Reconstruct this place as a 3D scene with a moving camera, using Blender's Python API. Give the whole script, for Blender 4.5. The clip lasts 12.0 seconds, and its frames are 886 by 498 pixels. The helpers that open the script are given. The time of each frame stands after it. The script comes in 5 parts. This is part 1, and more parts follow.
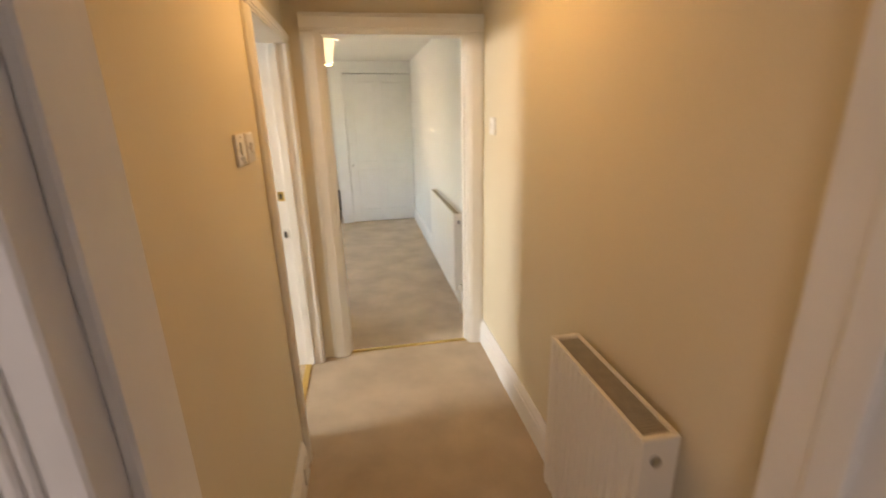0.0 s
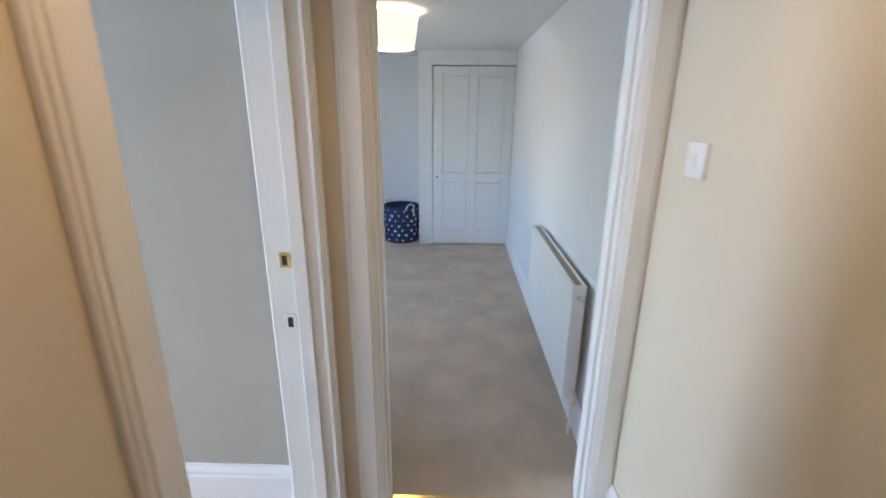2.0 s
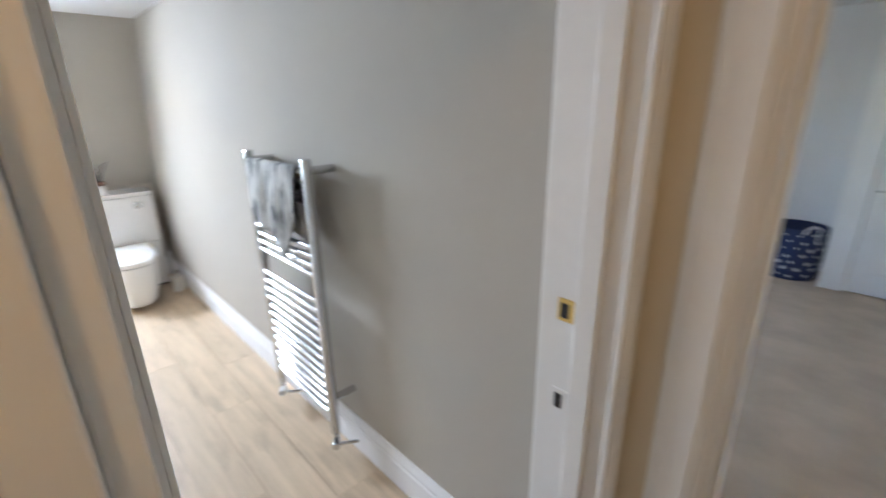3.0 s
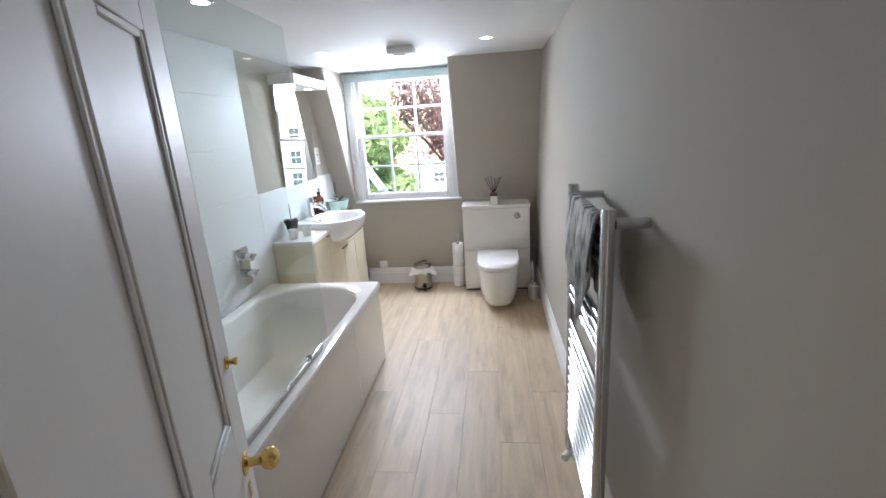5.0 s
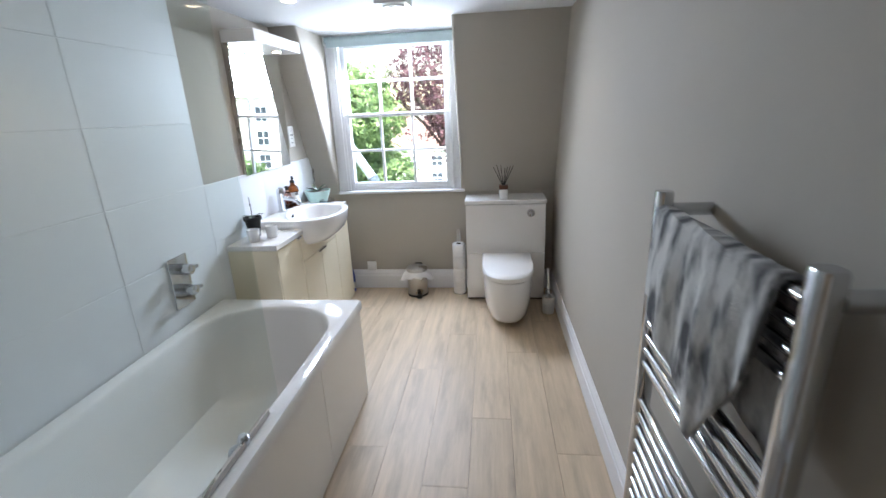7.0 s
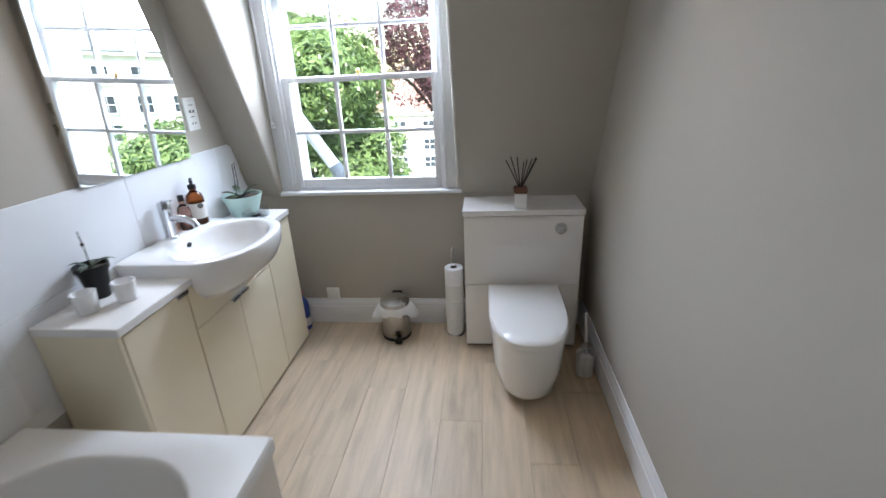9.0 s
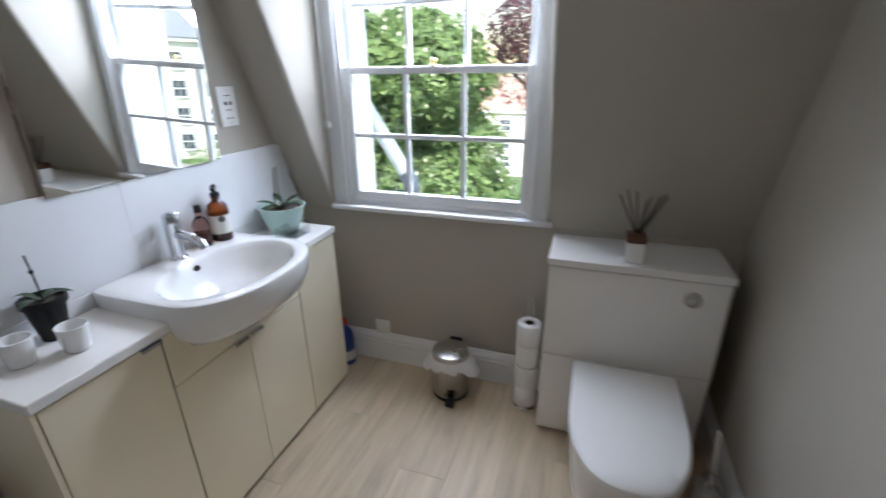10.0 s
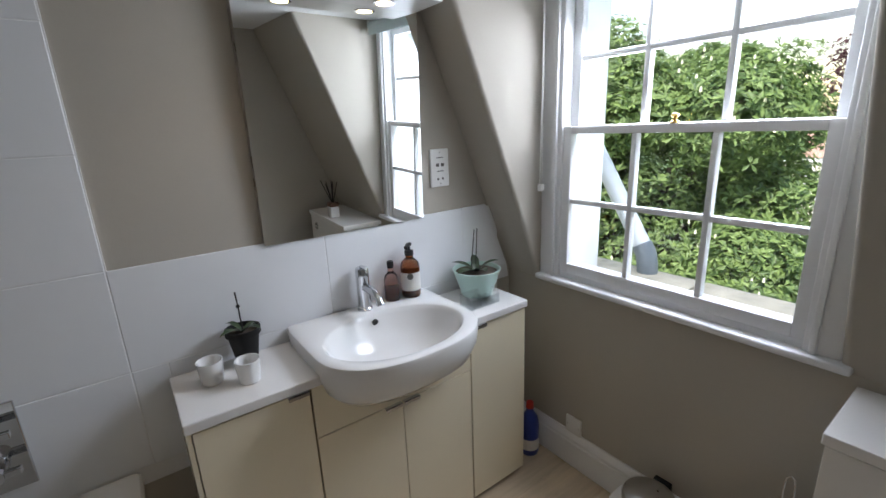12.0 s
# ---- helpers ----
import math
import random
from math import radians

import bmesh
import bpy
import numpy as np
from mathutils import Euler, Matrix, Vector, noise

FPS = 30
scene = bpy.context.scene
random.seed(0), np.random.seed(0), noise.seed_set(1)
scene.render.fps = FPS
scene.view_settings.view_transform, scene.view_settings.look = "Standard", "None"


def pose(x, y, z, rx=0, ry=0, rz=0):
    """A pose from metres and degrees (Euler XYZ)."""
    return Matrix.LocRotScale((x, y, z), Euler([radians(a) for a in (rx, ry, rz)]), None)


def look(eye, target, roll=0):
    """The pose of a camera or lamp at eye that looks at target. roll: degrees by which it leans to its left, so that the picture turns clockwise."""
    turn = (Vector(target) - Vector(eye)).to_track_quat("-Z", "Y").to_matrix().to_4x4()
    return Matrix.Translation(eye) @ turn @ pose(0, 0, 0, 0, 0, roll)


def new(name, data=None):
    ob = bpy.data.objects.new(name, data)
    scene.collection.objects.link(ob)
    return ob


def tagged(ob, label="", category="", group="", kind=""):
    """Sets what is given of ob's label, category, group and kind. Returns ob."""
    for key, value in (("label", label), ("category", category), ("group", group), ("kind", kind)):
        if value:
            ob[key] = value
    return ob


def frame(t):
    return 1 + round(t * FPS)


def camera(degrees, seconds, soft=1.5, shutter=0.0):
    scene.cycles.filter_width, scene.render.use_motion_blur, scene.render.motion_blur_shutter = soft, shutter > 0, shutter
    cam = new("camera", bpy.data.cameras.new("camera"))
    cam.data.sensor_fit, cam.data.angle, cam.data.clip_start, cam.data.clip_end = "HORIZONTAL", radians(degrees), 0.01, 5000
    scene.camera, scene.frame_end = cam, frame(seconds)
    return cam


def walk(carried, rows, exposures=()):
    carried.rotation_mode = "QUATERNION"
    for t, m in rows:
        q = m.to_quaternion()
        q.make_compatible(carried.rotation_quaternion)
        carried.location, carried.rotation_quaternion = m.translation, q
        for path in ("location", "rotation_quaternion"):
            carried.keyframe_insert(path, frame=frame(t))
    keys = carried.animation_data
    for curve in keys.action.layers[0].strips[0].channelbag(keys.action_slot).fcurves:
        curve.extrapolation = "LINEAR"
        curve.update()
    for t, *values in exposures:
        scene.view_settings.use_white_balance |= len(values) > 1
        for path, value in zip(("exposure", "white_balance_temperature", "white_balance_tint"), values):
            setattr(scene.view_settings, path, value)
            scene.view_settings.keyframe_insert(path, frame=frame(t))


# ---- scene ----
cam = camera(90.3, 12.0, shutter=0.5)
PATH = [
    (0, (-0.781, 0.745, 1.475), (-0.451, 2.624, 0.876), -1.4),
    (0.2, (-0.762, 0.818, 1.531), (-0.537, 2.708, 0.917), -1.1),
    (0.5, (-0.709, 0.948, 1.513), (-0.515, 2.846, 0.913), -0.5),
    (1, (-0.615, 1.267, 1.522), (-0.612, 3.176, 0.926), -0.0),
    (1.5, (-0.666, 1.627, 1.517), (-0.661, 3.539, 0.93), 0.1),
    (2, (-0.697, 1.938, 1.506), (-0.747, 3.845, 0.905), 0.5),
    (2.5, (-0.73, 2.266, 1.497), (-1.457, 4.023, 0.876), 1.2),
    (3, (-0.816, 2.507, 1.456), (-2.191, 3.813, 0.821), -1.0),
    (3.5, (-0.923, 2.654, 1.496), (-2.651, 3.415, 0.837), -2.4),
    (3.7, (-0.952, 2.714, 1.494), (-2.777, 3.225, 0.853), -3.2),
    (5.3, (-1.085, 2.934, 1.506), (-2.997, 2.664, 0.987), -3.0),
    (5.5, (-1.09, 2.931, 1.498), (-3.004, 2.661, 0.985), -2.3),
    (6, (-1.274, 2.907, 1.472), (-3.187, 2.643, 0.95), -2.5),
    (6.5, (-1.501, 2.835, 1.479), (-3.41, 2.597, 0.929), -2.3),
    (7, (-1.727, 2.835, 1.469), (-3.623, 2.614, 0.871), -2.5),
    (7.2, (-1.846, 2.841, 1.471), (-3.738, 2.617, 0.862), -2.6),
    (9, (-2.873, 2.747, 1.466), (-4.72, 2.556, 0.722), -2.6),
    (9.5, (-3.181, 2.777, 1.455), (-5.019, 2.543, 0.702), -2.3),
    (10, (-3.471, 2.745, 1.449), (-5.229, 2.149, 0.704), -0.7),
    (10.5, (-3.664, 2.764, 1.46), (-5.193, 1.68, 0.76), -2.9),
    (11, (-3.857, 2.823, 1.469), (-5.107, 1.401, 0.824), -1.9),
    (11.5, (-3.869, 2.832, 1.484), (-5.03, 1.304, 0.919), -2.6),
    (12, (-3.867, 2.811, 1.491), (-5.0, 1.252, 0.956), -2.4),
]
EXPOSURES = [(0.0, 4.35, 8300, 16), (0.5, 4.2, 6400, 12), (1.0, 4.2, 5600, 11), (1.5, 4.2, 5400, 12), (2.0, 4.05, 5400, 13), (2.5, 4.1, 5700, 14), (3.0, 3.65, 5800, 14), (3.5, 3.25, 5400, 14),
             (5.5, 2.6, 6200, 16), (7.0, 2.45, 5900, 15), (9.0, 2.0, 6000, 15), (10.0, 1.55, 6000, 16), (11.0, 1.4, 6200, 16), (12.0, 1.12, 6400, 16)]
walk(cam, [(t, look(eye, target, roll)) for t, eye, target, roll in PATH], EXPOSURES)
# ---------------------------------------------------------------- light
world = bpy.data.worlds.new("sky")
scene.world = world
world.use_nodes = True
wn = world.node_tree.nodes
sky = wn.new("ShaderNodeTexSky")
sky.sky_type, sky.sun_disc = "NISHITA", False
sky.sun_elevation, sky.sun_rotation = radians(50), radians(70)
sky.air_density, sky.dust_density, sky.ozone_density = 1.6, 1.0, 0.4
world.node_tree.links.new(sky.outputs[0], wn["Background"].inputs[0])
wn["Background"].inputs[1].default_value = 0.15

sun_data = bpy.data.lights.new("sun", "SUN")
sun_data.energy, sun_data.angle, sun_data.color = 5.0, radians(4), (1.0, 0.95, 0.88)
sun = new("sun", sun_data)
sun.matrix_world = look((30 * math.sin(radians(70)), 30 * math.cos(radians(70)), 30 * math.tan(radians(50))), (0, 0, 0))


def area(name, eye, target, sx, sy, watts, color):
    d = bpy.data.lights.new(name, "AREA")
    d.shape, d.size, d.size_y, d.energy, d.color = "RECTANGLE", sx, sy, watts, color
    ob = new(name, d)
    ob.matrix_world = look(eye, target)
    return ob


def spot(name, eye, watts, color, angle=110, radius=0.03):
    d = bpy.data.lights.new(name, "SPOT")
    d.energy, d.color, d.spot_size, d.spot_blend, d.shadow_soft_size = watts, color, radians(angle), 0.6, radius
    ob = new(name, d)
    ob.matrix_world = look(eye, (eye[0], eye[1] + 0.0001, eye[2] - 1))
    return ob


def bulb(name, eye, watts, color, radius=0.05):
    d = bpy.data.lights.new(name, "POINT")
    d.energy, d.color, d.shadow_soft_size = watts, color, radius
    ob = new(name, d)
    ob.location = eye
    return ob


WARM = (1.0, 0.60, 0.25)
area("window_daylight", (-5.53, 2.085, 1.77), (-4.83, 2.36, 1.03), 0.80, 0.42, 12.8, (0.80, 0.89, 1.0))
area("bedroom_daylight", (-2.9, 5.4, 1.35), (-0.5, 5.3, 0.8), 1.2, 1.1, 0.2, (0.95, 0.92, 0.94))
area("rear_daylight", (-1.9, -0.5, 1.3), (-0.6, 0.6, 0.9), 0.8, 1.0, 0.6, (0.95, 0.9, 1.0))
spot("hall_bulb", (-0.6, 2.3, 2.16), 1.0, WARM, 168, 0.06)
bulb("bedroom_bulb", (-1.12, 5.0, 1.97), 0.26, (1.0, 0.8, 0.5), 0.04)
for px, py in ((-4.17, 1.81), (-4.13, 2.91), (-2.89, 1.81)):
    spot("downlight_beam", (px, py, 2.028), 0.7, (1.0, 0.72, 0.42), 110, 0.03)

# ---------------------------------------------------------------- materials


def material(name, color, rough=0.5, metal=0.0, vary=0.06, scale=4.0, bump=0.0, bump_scale=120.0, spec=0.5, coat=0.0, object_random=0.0, stretch=None):
    """Principled surface with a large soft stain, a fine grain and a fine relief."""
    m = bpy.data.materials.new(name)
    m.use_nodes = True
    nt = m.node_tree
    b = nt.nodes["Principled BSDF"]
    b.inputs["Roughness"].default_value, b.inputs["Metallic"].default_value = rough, metal
    b.inputs["Specular IOR Level"].default_value, b.inputs["Coat Weight"].default_value = spec, coat
    tc = nt.nodes.new("ShaderNodeTexCoord")
    src = tc.outputs["Object"]
    if stretch:
        mp = nt.nodes.new("ShaderNodeMapping")
        mp.inputs["Scale"].default_value = stretch
        nt.links.new(src, mp.inputs[0])
        src = mp.outputs[0]
    big, fine = nt.nodes.new("ShaderNodeTexNoise"), nt.nodes.new("ShaderNodeTexNoise")
    big.inputs["Scale"].default_value, big.inputs["Detail"].default_value = scale, 5
    fine.inputs["Scale"].default_value, fine.inputs["Detail"].default_value = bump_scale, 3
    nt.links.new(src, big.inputs["Vector"])
    nt.links.new(src, fine.inputs["Vector"])
    add = nt.nodes.new("ShaderNodeMath")
    add.operation = "MULTIPLY_ADD"
    add.inputs[1].default_value = 0.35
    nt.links.new(fine.outputs[0], add.inputs[0])
    nt.links.new(big.outputs[0], add.inputs[2])
    val = add.outputs[0]
    if object_random:
        info, mix = nt.nodes.new("ShaderNodeObjectInfo"), nt.nodes.new("ShaderNodeMath")
        mix.operation = "MULTIPLY_ADD"
        mix.inputs[1].default_value = object_random
        nt.links.new(info.outputs["Random"], mix.inputs[0])
        nt.links.new(val, mix.inputs[2])
        val = mix.outputs[0]
    ramp = nt.nodes.new("ShaderNodeMapRange")
    ramp.inputs[1].default_value, ramp.inputs[2].default_value = 0.35, 1.0 + object_random
    ramp.inputs[3].default_value, ramp.inputs[4].default_value = 1 - vary, 1 + vary
    nt.links.new(val, ramp.inputs[0])
    sc = nt.nodes.new("ShaderNodeVectorMath")
    sc.operation = "SCALE"
    sc.inputs[0].default_value = color
    nt.links.new(ramp.outputs[0], sc.inputs["Scale"])
    nt.links.new(sc.outputs[0], b.inputs["Base Color"])
    rr = nt.nodes.new("ShaderNodeMapRange")
    rr.inputs[3].default_value, rr.inputs[4].default_value = rough * 0.85, min(1, rough * 1.15)
    nt.links.new(big.outputs[0], rr.inputs[0])
    nt.links.new(rr.outputs[0], b.inputs["Roughness"])
    if bump:
        bp = nt.nodes.new("ShaderNodeBump")
        bp.inputs["Strength"].default_value, bp.inputs["Distance"].default_value = bump, 0.004
        nt.links.new(fine.outputs[0], bp.inputs["Height"])
        nt.links.new(bp.outputs[0], b.inputs["Normal"])
    return m


def glassy(name, color, rough=0.0, ior=1.45):
    m = bpy.data.materials.new(name)
    m.use_nodes = True
    b = m.node_tree.nodes["Principled BSDF"]
    b.inputs["Base Color"].default_value = (*color, 1)
    b.inputs["Roughness"].default_value, b.inputs["IOR"].default_value, b.inputs["Transmission Weight"].default_value = rough, ior, 1.0
    return m


def thin_glass(name, tint):
    """A clear pane: see-through, with a faint mirror sheen."""
    m = bpy.data.materials.new(name)
    m.use_nodes = True
    nt = m.node_tree
    nt.nodes.clear()
    out, mix, tr, gl, lw, pw4, mr = (nt.nodes.new(n) for n in ("ShaderNodeOutputMaterial", "ShaderNodeMixShader", "ShaderNodeBsdfTransparent", "ShaderNodeBsdfGlossy", "ShaderNodeLayerWeight", "ShaderNodeMath", "ShaderNodeMapRange"))
    tr.inputs[0].default_value = (*tint, 1)
    gl.inputs["Roughness"].default_value = 0.0
    pw4.operation, pw4.inputs[1].default_value = "POWER", 4.0
    mr.inputs[3].default_value, mr.inputs[4].default_value = 0.03, 0.5
    nt.links.new(lw.outputs["Facing"], pw4.inputs[0])
    nt.links.new(pw4.outputs[0], mr.inputs[0])
    nt.links.new(mr.outputs[0], mix.inputs[0])
    nt.links.new(tr.outputs[0], mix.inputs[1])
    nt.links.new(gl.outputs[0], mix.inputs[2])
    nt.links.new(mix.outputs[0], out.inputs[0])
    return m


def glowing(name, color, strength):
    m = bpy.data.materials.new(name)
    m.use_nodes = True
    b = m.node_tree.nodes["Principled BSDF"]
    b.inputs["Base Color"].default_value = (*color, 1)
    b.inputs["Emission Color"].default_value, b.inputs["Emission Strength"].default_value = (*color, 1), strength
    return m


M = {
    "hall_paint": material("hall_paint", (0.69, 0.62, 0.475), 0.75, vary=0.05, scale=1.2, bump=0.12, bump_scale=160),
    "bath_paint": material("bath_paint", (0.45, 0.415, 0.355), 0.85, spec=0.25, vary=0.04, scale=1.5, bump=0.05, bump_scale=170),
    "bed_paint": material("bed_paint", (0.70, 0.71, 0.73), 0.75, vary=0.04, scale=1.3, bump=0.12, bump_scale=160),
    "ceiling_paint": material("ceiling_paint", (0.76, 0.76, 0.75), 0.8, vary=0.03, scale=1.5, bump=0.1, bump_scale=140),
    "gloss_white": material("gloss_white", (0.80, 0.79, 0.76), 0.5, spec=0.35, vary=0.03, scale=6, bump=0.05, bump_scale=60),
    "trim_white": material("trim_white", (0.80, 0.80, 0.80), 0.35, vary=0.03, scale=6, bump=0.05, bump_scale=70),
    "carpet": material("carpet", (0.54, 0.44, 0.335), 0.95, vary=0.22, scale=4, bump=1.0, bump_scale=420, spec=0.1),
    "joint": material("joint", (0.46, 0.37, 0.26), 0.8, vary=0.1),
    "tile": material("tile", (0.78, 0.79, 0.80), 0.5, spec=0.3, vary=0.025, scale=3, bump=0.02, bump_scale=20, object_random=0.1),
    "grout": material("grout", (0.78, 0.78, 0.77), 0.8, vary=0.08),
    "acrylic": material("acrylic", (0.82, 0.81, 0.78), 0.12, vary=0.015, scale=3, spec=0.5, coat=0.3),
    "ceramic": material("ceramic", (0.83, 0.82, 0.80), 0.08, vary=0.015, scale=3, coat=0.5),
    "cabinet": material("cabinet", (0.84, 0.755, 0.565), 0.22, vary=0.02, scale=3, coat=0.2),
    "worktop": material("worktop", (0.82, 0.80, 0.77), 0.18, vary=0.02, scale=5),
    "chrome": material("chrome", (0.60, 0.61, 0.63), 0.06, 1.0, vary=0.03, scale=10),
    "steel": material("steel", (0.52, 0.50, 0.47), 0.28, 1.0, vary=0.06, scale=8, bump=0.05, bump_scale=200),
    "brass": material("brass", (0.80, 0.56, 0.20), 0.16, 1.0, vary=0.08, scale=12),
    "dark": material("dark", (0.025, 0.023, 0.022), 0.5, vary=0.2),
    "black_plastic": material("black_plastic", (0.012, 0.012, 0.012), 0.5, spec=0.3, vary=0.15),
    "plastic": material("plastic", (0.80, 0.79, 0.76), 0.3, vary=0.02),
    "rad_enamel": material("rad_enamel", (0.78, 0.75, 0.68), 0.32, vary=0.02, scale=5),
    "grille": material("grille", (0.38, 0.35, 0.29), 0.6, vary=0.15, scale=30),
    "paper": material("paper", (0.80, 0.79, 0.77), 0.9, vary=0.05, scale=20, bump=0.4, bump_scale=90),
    "bag": material("bag", (0.78, 0.78, 0.78), 0.45, vary=0.05, scale=20),
    "navy": material("navy", (0.022, 0.035, 0.10), 0.85, vary=0.15, scale=20, bump=0.4, bump_scale=300),
    "star_white": material("star_white", (0.75, 0.76, 0.78), 0.85, vary=0.04),
    "wood_dark": material("wood_dark", (0.13, 0.055, 0.028), 0.45, vary=0.25, scale=20, stretch=(1, 1, 6)),
    "reed": material("reed", (0.03, 0.026, 0.024), 0.8, vary=0.2),
    "teal": material("teal", (0.52, 0.70, 0.64), 0.3, vary=0.04, scale=10),
    "leaf_dark": material("leaf_dark", (0.035, 0.06, 0.025), 0.35, vary=0.3, scale=20),
    "blue_plastic": material("blue_plastic", (0.02, 0.045, 0.25), 0.3, vary=0.06),
    "red_plastic": material("red_plastic", (0.5, 0.03, 0.02), 0.35, vary=0.06),
    "label": material("label", (0.75, 0.73, 0.68), 0.6, vary=0.03),
    "print": material("print", (0.12, 0.11, 0.1), 0.6, vary=0.05),
    "stone": material("stone", (0.52, 0.43, 0.31), 0.9, vary=0.3, scale=14, bump=0.8, bump_scale=90),
    "pvc": material("pvc", (0.80, 0.80, 0.79), 0.4, vary=0.05),
    "pvc_grey": material("pvc_grey", (0.16, 0.18, 0.20), 0.45, vary=0.08),
    "roller": material("roller", (0.42, 0.50, 0.50), 0.8, vary=0.05, scale=12, bump=0.2, bump_scale=300),
    "bark": material("bark", (0.10, 0.08, 0.06), 0.9, vary=0.3, scale=10, bump=0.8, bump_scale=30),
    "render_wall": material("render_wall", (0.66, 0.62, 0.54), 0.9, vary=0.12, scale=0.6, bump=0.3, bump_scale=40),
    "roof_tile": material("roof_tile", (0.33, 0.20, 0.15), 0.85, vary=0.25, scale=3),
    "slate": material("slate", (0.16, 0.17, 0.19), 0.7, vary=0.2, scale=3),
    "house_glass": material("house_glass", (0.05, 0.06, 0.07), 0.08, vary=0.2),
    "grass": material("grass", (0.06, 0.10, 0.03), 0.95, vary=0.3, scale=0.6),
    "blossom": material("blossom", (0.62, 0.62, 0.46), 0.8, vary=0.1),
    "amber": glassy("amber", (0.30, 0.075, 0.015), 0.02),
    "pink_glass": glassy("pink_glass", (0.93, 0.62, 0.52), 0.02),
    "acrylic_clear": thin_glass("acrylic_clear", (0.93, 0.94, 0.94)),
    "pane_glass": thin_glass("pane_glass", (0.97, 0.985, 0.98)),
    "screen_glass": thin_glass("screen_glass", (0.93, 0.965, 0.955)),
    "lamp_glow": glowing("lamp_glow", (1.0, 0.80, 0.50), 4),
    "shade_glow": glowing("shade_glow", (1.0, 0.83, 0.55), 0.06),
}
mir = bpy.data.materials.new("mirror")
mir.use_nodes = True
mb = mir.node_tree.nodes["Principled BSDF"]
mb.inputs["Base Color"].default_value, mb.inputs["Metallic"].default_value, mb.inputs["Roughness"].default_value = (0.9, 0.92, 0.91, 1), 1.0, 0.0
M["mirror"] = mir


def foliage(name, dark, light):
    """Leaf colour varied leaf by leaf, with some light through the blade."""
    m = bpy.data.materials.new(name)
    m.use_nodes = True
    nt = m.node_tree
    b = nt.nodes["Principled BSDF"]
    g, mx = nt.nodes.new("ShaderNodeNewGeometry"), nt.nodes.new("ShaderNodeMix")
    mx.data_type = "RGBA"
    mx.inputs[6].default_value, mx.inputs[7].default_value = (*dark, 1), (*light, 1)
    nt.links.new(g.outputs["Random Per Island"], mx.inputs[0])
    nt.links.new(mx.outputs[2], b.inputs["Base Color"])
    b.inputs["Roughness"].default_value = 0.55
    tl, ms = nt.nodes.new("ShaderNodeBsdfTranslucent"), nt.nodes.new("ShaderNodeMixShader")
    nt.links.new(mx.outputs[2], tl.inputs[0])
    ms.inputs[0].default_value = 0.4
    nt.links.new(b.outputs[0], ms.inputs[1])
    nt.links.new(tl.outputs[0], ms.inputs[2])
    nt.links.new(ms.outputs[0], nt.nodes["Material Output"].inputs[0])
    return m


M["chestnut_leaf"] = foliage("chestnut_leaf", (0.05, 0.10, 0.028), (0.23, 0.33, 0.10))
M["beech_leaf"] = foliage("beech_leaf", (0.06, 0.024, 0.03), (0.17, 0.075, 0.08))


def towel_material():
    m = material("towel", (0.34, 0.33, 0.31), 0.95, vary=0.3, scale=25, bump=0.9, bump_scale=350, spec=0.1)
    nt = m.node_tree
    b = nt.nodes["Principled BSDF"]
    tc, mp, nz, rp = (nt.nodes.new(n) for n in ("ShaderNodeTexCoord", "ShaderNodeMapping", "ShaderNodeTexNoise", "ShaderNodeValToRGB"))
    mp.inputs["Scale"].default_value = (26, 9, 9.0)
    nz.inputs["Scale"].default_value, nz.inputs["Detail"].default_value = 1.0, 6
    nt.links.new(tc.outputs["Object"], mp.inputs[0])
    nt.links.new(mp.outputs[0], nz.inputs["Vector"])
    nt.links.new(nz.outputs[0], rp.inputs[0])
    rp.color_ramp.elements[0].position, rp.color_ramp.elements[0].color = 0.38, (0.15, 0.15, 0.155, 1)
    rp.color_ramp.elements[1].position, rp.color_ramp.elements[1].color = 0.58, (0.72, 0.71, 0.68, 1)
    nt.links.new(rp.outputs[0], b.inputs["Base Color"])
    return m


M["towel"] = towel_material()


